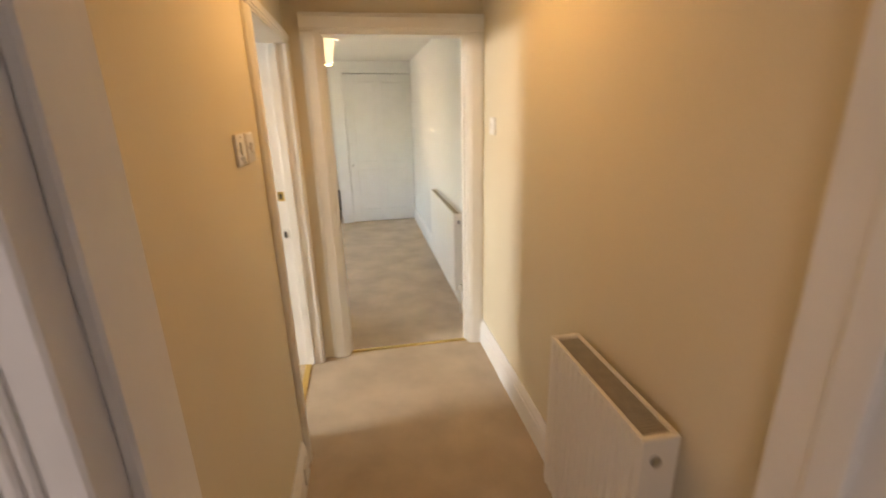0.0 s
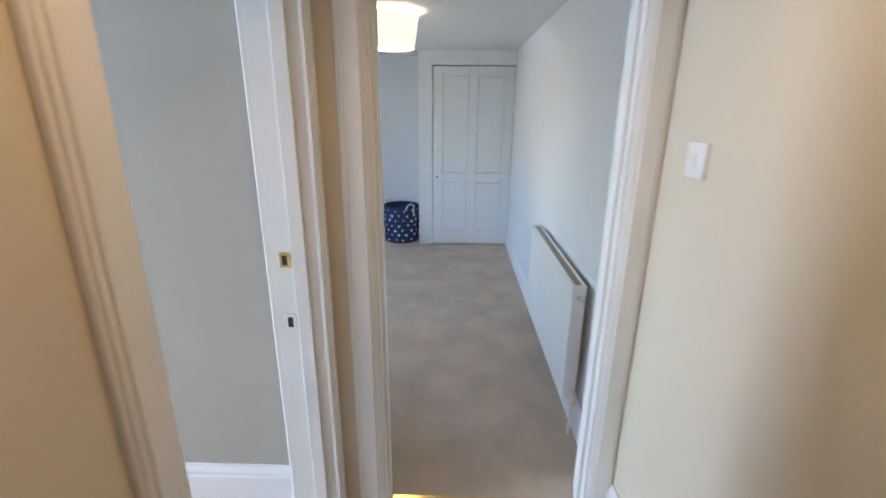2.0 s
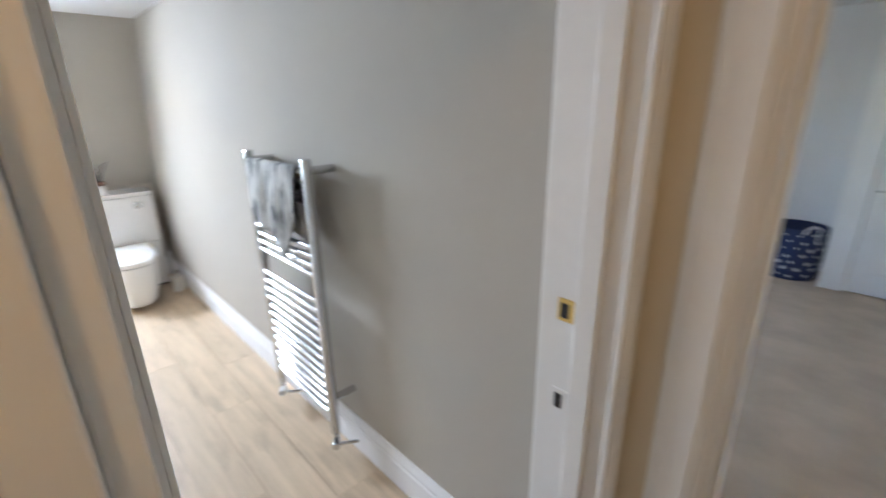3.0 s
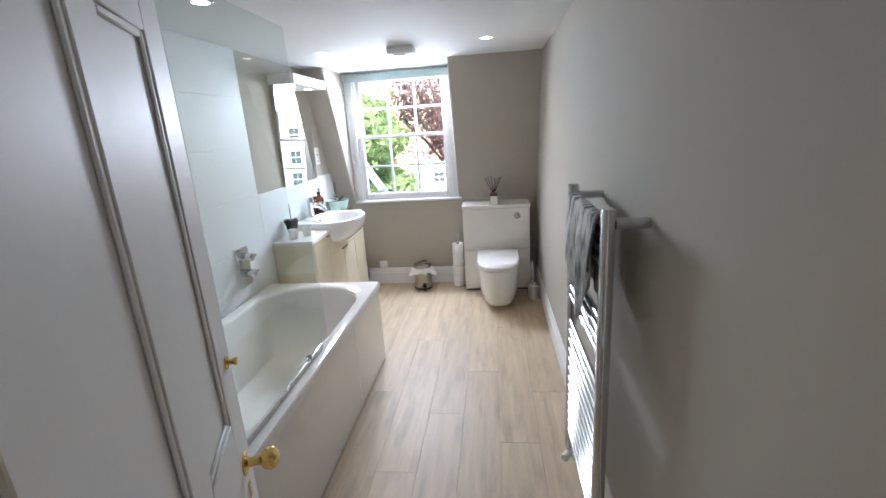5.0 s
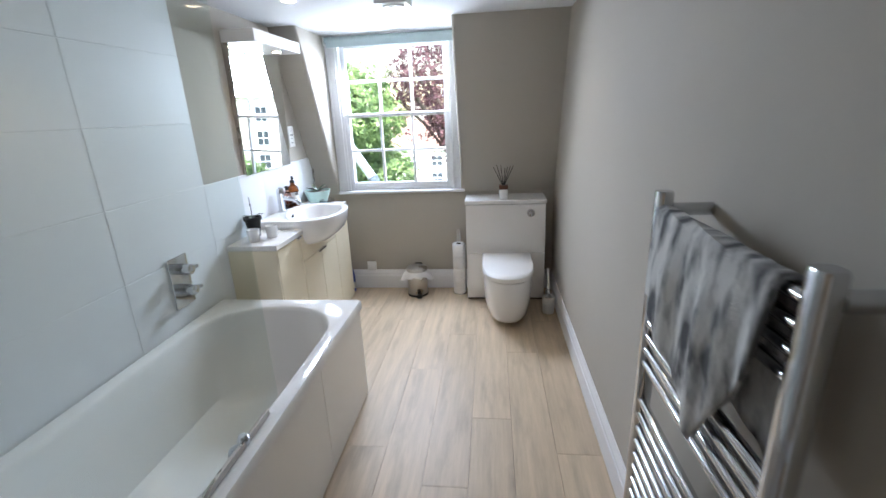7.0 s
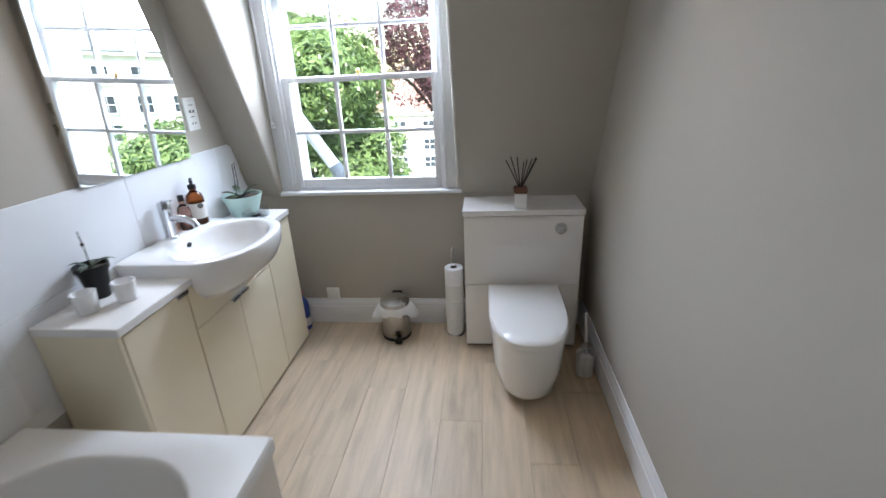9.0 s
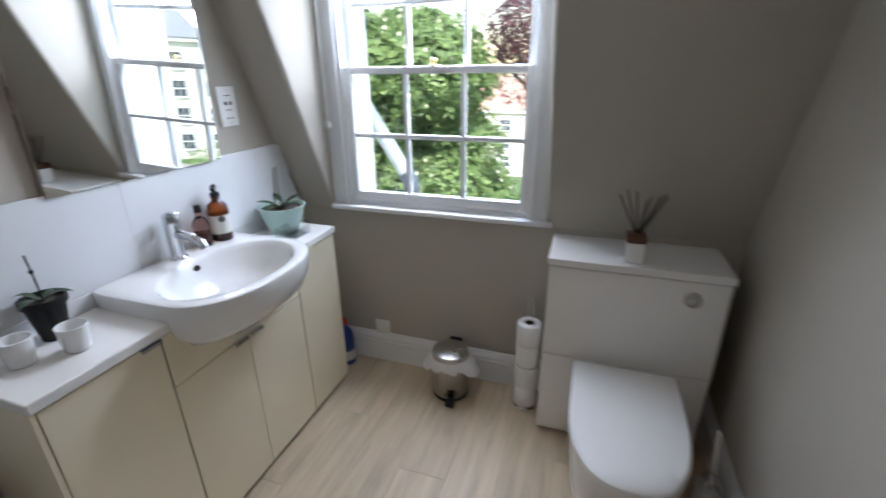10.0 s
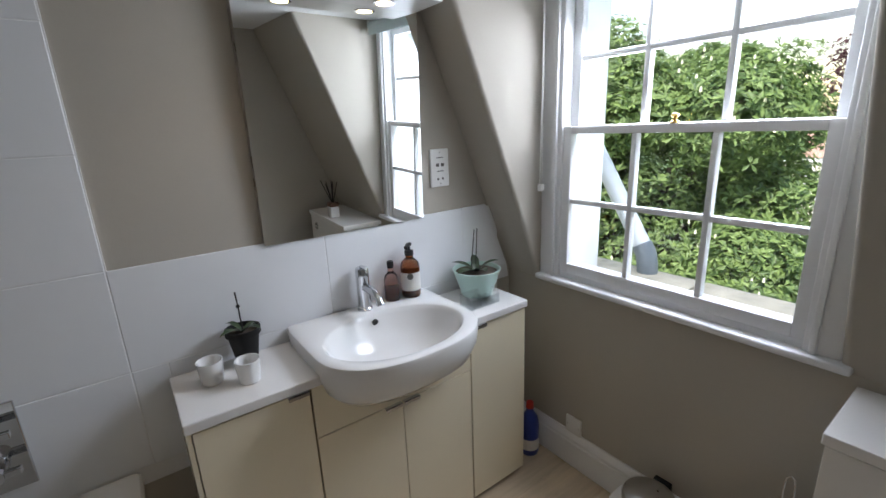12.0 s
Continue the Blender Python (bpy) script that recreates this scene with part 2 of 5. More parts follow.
def oak_board():
    """Pale limed oak: long soft bands, thin dark streaks and a few grey-brown smudges, shifted from board to board."""
    m = material("plank", (0.60, 0.475, 0.33), 0.46, spec=0.4, vary=0.10, scale=2.2, bump=0.10, bump_scale=40, stretch=(1.0, 9.0, 9.0))
    nt = m.node_tree
    b = nt.nodes["Principled BSDF"]
    old = b.inputs["Base Color"].links[0].from_socket
    tc, info, off, mp, streak, smudge, r1, r2, r3, mul, mul2, fin = (nt.nodes.new("ShaderNode" + n) for n in (
        "TexCoord", "ObjectInfo", "VectorMath", "Mapping", "TexNoise", "TexNoise", "MapRange", "MapRange", "MapRange", "Math", "Math", "Mix"))
    off.operation = "MULTIPLY_ADD"
    off.inputs[1].default_value = (17.0, 9.0, 0.0)
    nt.links.new(info.outputs["Random"], off.inputs[0])
    nt.links.new(tc.outputs["Object"], off.inputs[2])
    mp.inputs["Scale"].default_value = (1.3, 15.0, 1.0)
    nt.links.new(off.outputs[0], mp.inputs[0])
    nt.links.new(mp.outputs[0], streak.inputs["Vector"])
    streak.inputs["Scale"].default_value, streak.inputs["Detail"].default_value, streak.inputs["Roughness"].default_value = 1.6, 8, 0.65
    mp2 = nt.nodes.new("ShaderNodeMapping")
    mp2.inputs["Scale"].default_value = (2.2, 9.0, 1.0)
    nt.links.new(off.outputs[0], mp2.inputs[0])
    nt.links.new(mp2.outputs[0], smudge.inputs["Vector"])
    smudge.inputs["Scale"].default_value, smudge.inputs["Detail"].default_value = 1.3, 4
    for r, src, lo, hi, a, c in ((r1, streak.outputs[0], 0.35, 0.65, 0.86, 1.06), (r2, smudge.outputs[0], 0.30, 0.48, 0.78, 1.0), (r3, info.outputs["Random"], 0.0, 1.0, 0.95, 1.05)):
        r.inputs[1].default_value, r.inputs[2].default_value, r.inputs[3].default_value, r.inputs[4].default_value = lo, hi, a, c
        nt.links.new(src, r.inputs[0])
    mul.operation = mul2.operation = "MULTIPLY"
    nt.links.new(r1.outputs[0], mul.inputs[0])
    nt.links.new(r2.outputs[0], mul.inputs[1])
    nt.links.new(mul.outputs[0], mul2.inputs[0])
    nt.links.new(r3.outputs[0], mul2.inputs[1])
    fin.data_type, fin.blend_type = "RGBA", "MULTIPLY"
    fin.inputs[0].default_value = 1.0
    nt.links.new(old, fin.inputs[6])
    nt.links.new(mul2.outputs[0], fin.inputs[7])
    nt.links.new(fin.outputs[2], b.inputs["Base Color"])
    return m


M["plank"] = oak_board()

# ---------------------------------------------------------------- mesh helpers
BASE = {}


def thing(name, at, label, category, group="", kind=""):
    ob = new(name)
    ob.empty_display_size = 0.05
    ob.location = at
    BASE[ob.name] = Vector(at)
    return tagged(ob, label, category, group, kind)


def part(name, bm, mat, parent=None, label="", smooth=False):
    """Links a bmesh, given in world places, as one mesh under its thing."""
    base = BASE[parent.name] if parent else Vector((0, 0, 0))
    me = bpy.data.meshes.new(name)
    bmesh.ops.recalc_face_normals(bm, faces=bm.faces)
    bm.transform(Matrix.Translation(-base))
    bm.to_mesh(me)
    bm.free()
    me.materials.append(M[mat])
    if smooth:
        for p in me.polygons:
            p.use_smooth = True
        me.set_sharp_from_angle(angle=radians(38))
    ob = new(name, me)
    if parent:
        ob.parent = parent
    BASE[ob.name] = base
    return tagged(ob, label)


def single(name, bm, mat, label, category, at=None, smooth=False, group="", kind=""):
    """A top-level thing that is one mesh, with its origin at its base."""
    at = Vector(at) if at else Vector((0, 0, 0))
    bm.transform(Matrix.Translation(-at))
    ob = part(name, bm, mat, None, "", smooth)
    ob.location = at
    BASE[ob.name] = at
    return tagged(ob, label, category, group, kind)


def box(bm, x0, x1, y0, y1, z0, z1, bevel=0.0, seg=2):
    m = Matrix.Translation(((x0 + x1) / 2, (y0 + y1) / 2, (z0 + z1) / 2)) @ Matrix.Diagonal((abs(x1 - x0), abs(y1 - y0), abs(z1 - z0), 1))
    r = bmesh.ops.create_cube(bm, size=1, matrix=m)
    if bevel:
        edges = list({e for v in r["verts"] for e in v.link_edges})
        bmesh.ops.bevel(bm, geom=edges, offset=bevel, segments=seg, affect="EDGES", profile=0.5)
    return bm


def boxes(*specs, bevel=0.0):
    bm = bmesh.new()
    for s in specs:
        box(bm, *s, bevel=bevel)
    return bm


def cyl(bm, p0, p1, r0, r1=None, seg=20, bevel=0.0):
    p0, p1 = Vector(p0), Vector(p1)
    d = p1 - p0
    q = d.to_track_quat("Z", "Y").to_matrix().to_4x4()
    r = bmesh.ops.create_cone(bm, cap_ends=True, segments=seg, radius1=r0, radius2=r0 if r1 is None else r1, depth=d.length,
                              matrix=Matrix.Translation((p0 + p1) / 2) @ q)
    if bevel:
        edges = [e for v in r["verts"] for e in v.link_edges if len(e.link_faces) == 2 and any(len(f.verts) > 4 for f in e.link_faces)]
        bmesh.ops.bevel(bm, geom=list(set(edges)), offset=bevel, segments=2, affect="EDGES", profile=0.5)
    return bm


def tube(bm, pts, r, seg=10):
    """A bent round bar through the points."""
    pts = [Vector(p) for p in pts]
    rings = []
    n = None
    for i, p in enumerate(pts):
        d = (pts[min(i + 1, len(pts) - 1)] - pts[max(i - 1, 0)]).normalized()
        if n is None:
            n = d.orthogonal().normalized()
        n = (n - d * n.dot(d)).normalized()
        b = d.cross(n)
        rings.append([bm.verts.new(p + (n * math.cos(a) + b * math.sin(a)) * r) for a in (2 * math.pi * k / seg for k in range(seg))])
    for a, b in zip(rings, rings[1:]):
        for k in range(seg):
            bm.faces.new((a[k], a[(k + 1) % seg], b[(k + 1) % seg], b[k]))
    bm.faces.new(rings[0])
    bm.faces.new(rings[-1])
    return bm


def lathe(bm, profile, at, seg=28):
    """Turns (radius, height) pairs round the upright through at."""
    at = Vector(at)
    rings = []
    for r, h in profile:
        if r < 1e-5:
            rings.append([bm.verts.new(at + Vector((0, 0, h)))])
        else:
            rings.append([bm.verts.new(at + Vector((r * math.cos(2 * math.pi * k / seg), r * math.sin(2 * math.pi * k / seg), h))) for k in range(seg)])
    for a, b in zip(rings, rings[1:]):
        for k in range(seg):
            va, vb = (a[k % len(a)], a[(k + 1) % len(a)]), (b[(k + 1) % len(b)], b[k % len(b)])
            vs = list(dict.fromkeys((*va, *vb)))
            if len(vs) > 2:
                bm.faces.new(vs)
    return bm


def loft(bm, rings, cap0=True, cap1=True):
    vr = [[bm.verts.new(p) for p in r] for r in rings]
    for a, b in zip(vr, vr[1:]):
        for k in range(len(a)):
            bm.faces.new((a[k], a[(k + 1) % len(a)], b[(k + 1) % len(b)], b[k]))
    if cap0:
        bm.faces.new(vr[0])
    if cap1:
        bm.faces.new(vr[-1])
    return bm


def extrude_profile(bm, pts, axis, a, b):
    """A closed outline, extruded along one axis from a to b; pts hold the other two coordinates in order."""
    def put(p, v):
        c = list(p)
        c.insert("xyz".index(axis), v)
        return c
    return loft(bm, [[put(p, a) for p in pts], [put(p, b) for p in pts]])


def skirting(name, x0, x1, y0, y1, h, face, mat="trim_white"):
    """A moulded board against a wall; face is the side that it shows: +x, -x, +y or -y."""
    bm = bmesh.new()
    t = 0.02
    pro = [(0, 0), (t, 0), (t, h - 0.05), (t * 0.8, h - 0.045), (t * 0.8, h - 0.03), (t * 0.35, h - 0.008), (t * 0.3, h), (0, h)]
    if face in ("+y", "-y"):
        w = y0
        sgn = 1 if face == "+y" else -1
        extrude_profile(bm, [(w + sgn * d, z) for d, z in pro], "x", x0, x1)
    else:
        w = x0
        sgn = 1 if face == "+x" else -1
        vs = [[(w + sgn * d, y, z) for d, z in pro] for y in (y0, y1)]
        loft(bm, vs)
    return single(name, bm, mat, "white painted moulded skirting board along the wall", "skirting board", kind="structure")


def architrave_bars(bm, axis, wall, out, a0, a1, top, width, edge_lo=True, edge_hi=True, stepped=True):
    """Moulded door casing: two uprights and a head on the plane axis=wall, standing out towards out (+1 or -1)."""
    def bar(u0, u1, z0, z1):
        for k, (ins, dep) in enumerate(((0.0, 0.014), (0.012, 0.019), (0.03, 0.024))):
            uu0, uu1 = u0, u1
            zz1 = z1
            if u1 - u0 < 0.3:
                uu0, uu1 = u0 + ins * 0.6, u1 - ins * 0.6
            else:
                zz1 = z1 - ins * 0.6
            zz0 = z0 + (ins * 0.6 if u1 - u0 > 0.3 else 0)
            lo, hi = sorted((wall, wall + out * dep))
            if axis == "x":
                box(bm, lo, hi, uu0, uu1, zz0, zz1, 0.0025, 1)
            else:
                box(bm, uu0, uu1, lo, hi, zz0, zz1, 0.0025, 1)
    if edge_lo:
        bar(a0 - width, a0, 0, top)
    if edge_hi:
        bar(a1, a1 + width, 0, top)
    bar(a0 - (width if edge_lo else 0), a1 + (width if edge_hi else 0), top, top + width)

# ---------------------------------------------------------------- structure
L, R = -1.125, -0.08          # hall walls
BX0, BX1 = -5.285, -1.28      # bathroom, window wall to door wall
BY0, BY1 = 1.385, 3.328
CEIL = 2.04


def wall(name, mat, label, *specs):
    return single(name, boxes(*specs), mat, label, "wall", kind="structure")


# door wall between hall and bathroom: hall face and bathroom face have their own paint
wall("wall_hall_left", "hall_paint", "warm cream painted hall wall beside the bathroom door",
     (-1.2, L, 1.2, 2.46, 0, 2.25), (-1.2, L, 3.258, 3.42, 0, 2.25), (-1.2, L, 2.46, 3.258, 1.83, 2.25))
wall("wall_bath_door", "bath_paint", "greige painted bathroom wall round the door",
     (BX1, -1.2, 1.25, 2.46, 0, 2.25), (BX1, -1.2, 3.258, 3.42, 0, 2.25), (BX1, -1.2, 2.46, 3.258, 1.83, 2.25))
wall("wall_right", "hall_paint", "plain cream painted hall wall with soft warm light",
     (R, 0.05, 1.2, 3.36, 0, 2.25))
wall("wall_bedroom_right", "bed_paint", "pale cool white bedroom wall behind the radiator", (R, 0.05, 3.36, 7.5, 0, 2.25))
wall("wall_hall_end", "hall_paint", "cream wall round the bedroom doorway",
     (L, -0.965, 3.30, 3.36, 0, 2.25), (-0.16, R, 3.30, 3.36, 0, 2.25), (-0.965, -0.16, 3.30, 3.36, 1.885, 2.25))
wall("wall_bedroom_front", "bed_paint", "pale bedroom wall round the doorway",
     (-1.2, -0.965, 3.36, 3.42, 0, 2.25), (-0.16, R, 3.36, 3.42, 0, 2.25), (-0.965, -0.16, 3.36, 3.42, 1.885, 2.25),
     (-3.1, -1.2, 3.5, 3.6, 0, 2.25))
wall("wall_bedroom_back", "bed_paint", "pale blue-white bedroom back wall", (-3.1, 0.05, 7.36, 7.5, 0, 2.25))
wall("wall_bedroom_left", "bed_paint", "plain bedroom wall with a window opening",
     (-3.1, -3.0, 3.6, 4.8, 0, 2.25), (-3.1, -3.0, 6.0, 7.36, 0, 2.25), (-3.1, -3.0, 4.8, 6.0, 0, 0.8), (-3.1, -3.0, 4.8, 6.0, 1.9, 2.25))
wall("wall_doorway", "hall_paint", "cream wall round the first doorway",
     (-1.25, -1.03, 1.06, 1.2, 0, 2.25), (-0.17, R, 1.06, 1.2, 0, 2.25), (-1.03, -0.17, 1.06, 1.2, 1.93, 2.25))
wall("wall_rear_room", "bed_paint", "plain pale walls closing the room behind",
     (R, 0.05, -1.0, 1.06, 0, 2.25), (-2.1, -2.0, -1.0, 1.06, 0, 2.25), (-2.0, R, -1.1, -1.0, 0, 2.25), (-2.0, -1.25, 1.06, 1.2, 0, 2.25))
wall("wall_bath_left", "bath_paint", "greige painted bathroom wall behind the bath and vanity", (-5.5, -1.2, 1.25, BY0, 0, 2.25))
wall("wall_bath_right", "bath_paint", "greige painted bathroom wall behind the towel rail", (-5.5, -1.2, BY1, 3.5, 0, 2.25))
wall("wall_under_window", "bath_paint", "greige wall below the dormer window", (-5.5, BX0, BY0, BY1, 0, 0.836))


def mansard(name, y0, y1):
    bm = extrude_profile(bmesh.new(), [(BX0, 0.836), (-4.775, CEIL + 0.01), (-5.5, CEIL + 0.01), (-5.5, 0.836)], "y", y0, y1)
    es = [e for e in bm.edges if all(abs(v.co.y - (y1 if y0 < 1.5 else y0)) < 1e-5 and v.co.x > -5.4 for v in e.verts)]
    bmesh.ops.bevel(bm, geom=es, offset=0.018, segments=4, affect="EDGES", profile=0.5)
    single(name, bm, "bath_paint", "sloping greige attic wall beside the dormer window", "wall", kind="structure", smooth=True)


mansard("wall_slope_left", BY0, 1.575)
mansard("wall_slope_right", 2.592, BY1)

for nm, spec, mt, lb in (
        ("ceiling_bathroom", (-5.5, -1.2, 1.25, 3.5, CEIL, 2.25), "ceiling_paint", "smooth white bathroom ceiling"),
        ("ceiling_hall", (-1.3, 0.05, 1.05, 3.42, 2.2, 2.32), "ceiling_paint", "white hall ceiling"),
        ("ceiling_bedroom", (-3.1, 0.05, 3.36, 7.5, 2.1, 2.3), "ceiling_paint", "white bedroom ceiling"),
        ("ceiling_rear_room", (-2.1, 0.05, -1.1, 1.1, 2.2, 2.32), "ceiling_paint", "white ceiling of the room behind")):
    single(nm, boxes(spec), mt, lb, "ceiling", kind="structure")

single("floor_hall", boxes((-1.2, 0.05, -1.1, 3.335, -0.1, 0.0)), "carpet", "beige cut-pile carpet with faint brushed patches", "floor", kind="structure")
single("floor_rear_room", boxes((-2.1, -1.2, -1.1, 1.2, -0.1, 0.0)), "carpet", "beige cut-pile carpet", "floor", kind="structure")
single("floor_bedroom", boxes((-3.1, 0.05, 3.335, 7.5, -0.1, 0.0)), "carpet", "grey-beige cut-pile bedroom carpet with brushed patches", "floor", kind="structure")
bath_floor = thing("floor_bathroom", (-3.2, 2.4, 0), "pale oak laminate plank floor", "floor", kind="structure")
part("underlay", boxes((-5.5, -1.2, 1.25, 3.5, -0.1, -0.008)), "joint", bath_floor)


def strip(name, spec):
    bm = bmesh.new()
    x0, x1, y0, y1 = spec
    box(bm, x0, x1, y0, y1, 0.0, 0.007, 0.003)
    single(name, bm, "brass", "polished brass threshold strip in the doorway", "threshold strip", at=((x0 + x1) / 2, (y0 + y1) / 2, 0))


strip("threshold_strip", (-0.94, -0.18, 3.322, 3.35))
strip("threshold_strip", (-1.215, -1.18, 2.532, 3.24))

# skirtings
skirting("baseboard_hall_right", R, R, 1.2, 3.28, 0.165, "-x")
skirting("baseboard_hall_left", L, L, 1.2, 2.36, 0.165, "+x")
skirting("baseboard_bedroom_right", R, R, 3.42, 6.9, 0.165, "-x")
skirting("baseboard_bedroom_back", -3.0, -1.1, 7.36, 7.36, 0.165, "-y")
skirting("baseboard_bath_right", BX0, -1.26, BY1, BY1, 0.16, "-y")
skirting("baseboard_bath_window", BX0, BX0, BY0, BY1 - 0.02, 0.165, "+x")

# door casings and linings
bm = bmesh.new()
architrave_bars(bm, "y", 3.30, -1, -0.955, -0.172, 1.872, 0.092)
box(bm, -0.965, -0.945, 3.296, 3.424, 0, 1.872, 0.002, 1)
box(bm, -0.182, -0.16, 3.296, 3.424, 0, 1.872, 0.002, 1)
box(bm, -0.945, -0.182, 3.296, 3.424, 1.862, 1.885, 0.002, 1)
box(bm, -0.945, -0.933, 3.33, 3.37, 0, 1.862, 0.002, 1)
box(bm, -0.194, -0.182, 3.33, 3.37, 0, 1.862, 0.002, 1)
single("trim_bedroom_doorway", bm, "gloss_white", "white gloss moulded casing of the bedroom doorway", "door casing", kind="structure")

bm = bmesh.new()
architrave_bars(bm, "x", L, 1, 2.455, 3.240, 1.815, 0.062)
architrave_bars(bm, "x", BX1, -1, 2.50, 3.243, 1.815, 0.06)
box(bm, BX1 - 0.004, L + 0.002, 2.456, 2.50, 0, 1.815, 0.004, 2)
box(bm, BX1 - 0.003, -1.16, 2.50, 2.53, 0, 1.813, 0.004, 2)
box(bm, BX1 - 0.004, L + 0.004, 3.243, 3.258, 0, 1.815, 0.002, 1)
box(bm, BX1 - 0.004, L + 0.004, 2.50, 3.243, 1.813, 1.83, 0.002, 1)
box(bm, -1.205, -1.16, 3.231, 3.243, 0, 1.813, 0.002, 1)
bath_trim = single("trim_bathroom_doorway", bm, "gloss_white", "white gloss moulded casing of the bathroom doorway", "door casing", kind="structure")

bm = bmesh.new()
for sx, xj in ((1, -1.03), (-1, -0.17)):
    lo, hi = sorted((xj, xj + sx * 0.03))
    box(bm, lo, hi, 1.05, 1.21, 0, 1.93, 0.003, 1)
    lo, hi = sorted((xj + sx * 0.03, xj + sx * 0.044))
    box(bm, lo, hi, 1.09, 1.14, 0, 1.93, 0.003, 1)
architrave_bars(bm, "y", 1.06, -1, -1.03, -0.17, 1.93, 0.085, edge_hi=False)
architrave_bars(bm, "y", 1.2, 1, -1.03, -0.17, 1.93, 0.06)
box(bm, -1.03, -0.17, 1.05, 1.21, 1.93, 1.95, 0.002, 1)
single("trim_first_doorway", bm, "gloss_white", "white gloss moulded casing of the first doorway", "door casing", kind="structure")

# brass keeps in the bathroom jamb
for zc, h, mt in ((1.05, 0.05, "brass"), (0.835, 0.056, "plastic")):
    k = thing("strike_plate", (-1.228, 3.243, zc), "small strike plate let into the white door jamb" if mt == "plastic" else "small brass strike plate let into the white door jamb", "strike plate")
    part("plate", box(bmesh.new(), -1.248, -1.213, 3.239, 3.2435, zc - h / 2, zc + h / 2, 0.001, 1), mt, k)
    part("keeper_hole", box(bmesh.new(), -1.240, -1.224, 3.2375, 3.2391, zc - h * 0.33, zc + h * 0.3), "dark", k, "dark hole for the bolt")

# ---------------------------------------------------------------- dormer window
WY0, WY1, WZ0, WZ1 = 1.575, 2.592, 0.862, 2.04
win = thing("window_1", (-5.34, 2.085, WZ0), "white painted dormer sash window with twelve panes", "window", kind="structure")
bm = bmesh.new()
box(bm, -5.42, -5.285, WY0, 1.672, WZ0, 1.99, 0.004)
box(bm, -5.42, -5.285, 2.508, WY1, WZ0, 1.99, 0.004)
box(bm, -5.42, -5.285, WY0, WY1, 1.985, WZ1, 0.003)
for a, b in ((1.640, 1.655), (2.524, 2.54)):
    box(bm, -5.285, -5.272, a, b, WZ0, 1.985, 0.004)
box(bm, -5.46, -5.30, 1.672, 2.508, 0.836, 0.885, 0.003)
part("window_frame", bm, "trim_white", win, smooth=True)
bm = bmesh.new()
box(bm, -5.42, -5.255, WY0 - 0.004, 2.62, 0.838, WZ0, 0.008, 3)
part("window_sill", bm, "trim_white", win, "white painted wooden window board", True)


def sash(name, x, z0, z1, bottom, top):
    bm = bmesh.new()
    y0, y1 = 1.672, 2.508
    gy0, gy1, gz0, gz1 = 1.708, 2.475, z0 + bottom, z1 - top
    d = 0.04
    box(bm, x - d, x, y0, gy0, z0, z1, 0.003)
    box(bm, x - d, x, gy1, y1, z0, z1, 0.003)
    box(bm, x - d, x, gy0, gy1, z0, gz0, 0.003)
    box(bm, x - d, x, gy0, gy1, gz1, z1, 0.003)
    w = (gy1 - gy0) / 3
    zm = (gz0 + gz1) / 2
    for i in (1, 2):
        box(bm, x - d * 0.85, x - 0.002, gy0 + w * i - 0.010, gy0 + w * i + 0.010, gz0, gz1, 0.005)
    box(bm, x - d * 0.8, x - 0.004, gy0, gy1, zm - 0.010, zm + 0.010, 0.005)
    sh = part(name, bm, "trim_white", win, "white sash with thin glazing bars", True)
    for i in range(3):
        for a, b in ((gz0, zm), (zm, gz1)):
            p = part("pane", box(bmesh.new(), x - 0.024, x - 0.020, gy0 + w * i, gy0 + w * (i + 1), a, b), "pane_glass", sh)
            p.visible_shadow = False
    return sh


sash("lower_sash", -5.295, 0.885, 1.472, 0.042, 0.028)
sash("upper_sash", -5.34, 1.445, 1.985, 0.03, 0.03)
bm = lathe(bmesh.new(), [(0.0, 0), (0.016, 0), (0.014, 0.006), (0.007, 0.010), (0.007, 0.016), (0.013, 0.022), (0.010, 0.030), (0, 0.033)], (-5.31, 2.09, 1.472), 16)
part("sash_fastener", bm, "brass", win, "small worn brass sash fastener", True)
for a, b in ((1.5, 1.622), (2.56, 2.68)):
    part("outer_reveal", box(bmesh.new(), -5.64, -5.43, a, b, 0.70, 2.1, 0.003), "trim_white", win, "white painted outer reveal board")

blind = thing("roller_blind", (-5.26, 2.08, 1.96), "rolled-up grey-green roller blind above the window", "blind")
part("fabric_roll", cyl(bmesh.new(), (-5.245, 1.60, 2.006), (-5.245, 2.575, 2.006), 0.024, seg=24), "roller", blind, smooth=True)
part("hem", box(bmesh.new(), -5.228, -5.222, 1.61, 2.565, 1.955, 2.0, 0.002), "roller", blind)
for y in (1.59, 2.578):
    part("bracket", box(bmesh.new(), -5.28, -5.225, y - 0.004, y + 0.004, 1.975, 2.036, 0.002), "plastic", blind)
part("cord", tube(bmesh.new(), [(-5.25, 1.605, 2.0), (-5.255, 1.602, 1.6), (-5.258, 1.60, 1.25), (-5.25, 1.596, 1.235), (-5.246, 1.60, 1.25), (-5.245, 1.606, 1.6), (-5.243, 1.607, 2.0)], 0.0018, 6), "plastic", blind)
part("cord_hook", box(bmesh.new(), -5.262, -5.238, 1.594, 1.612, 1.222, 1.25, 0.004), "plastic", blind)

# ---------------------------------------------------------------- bathroom things


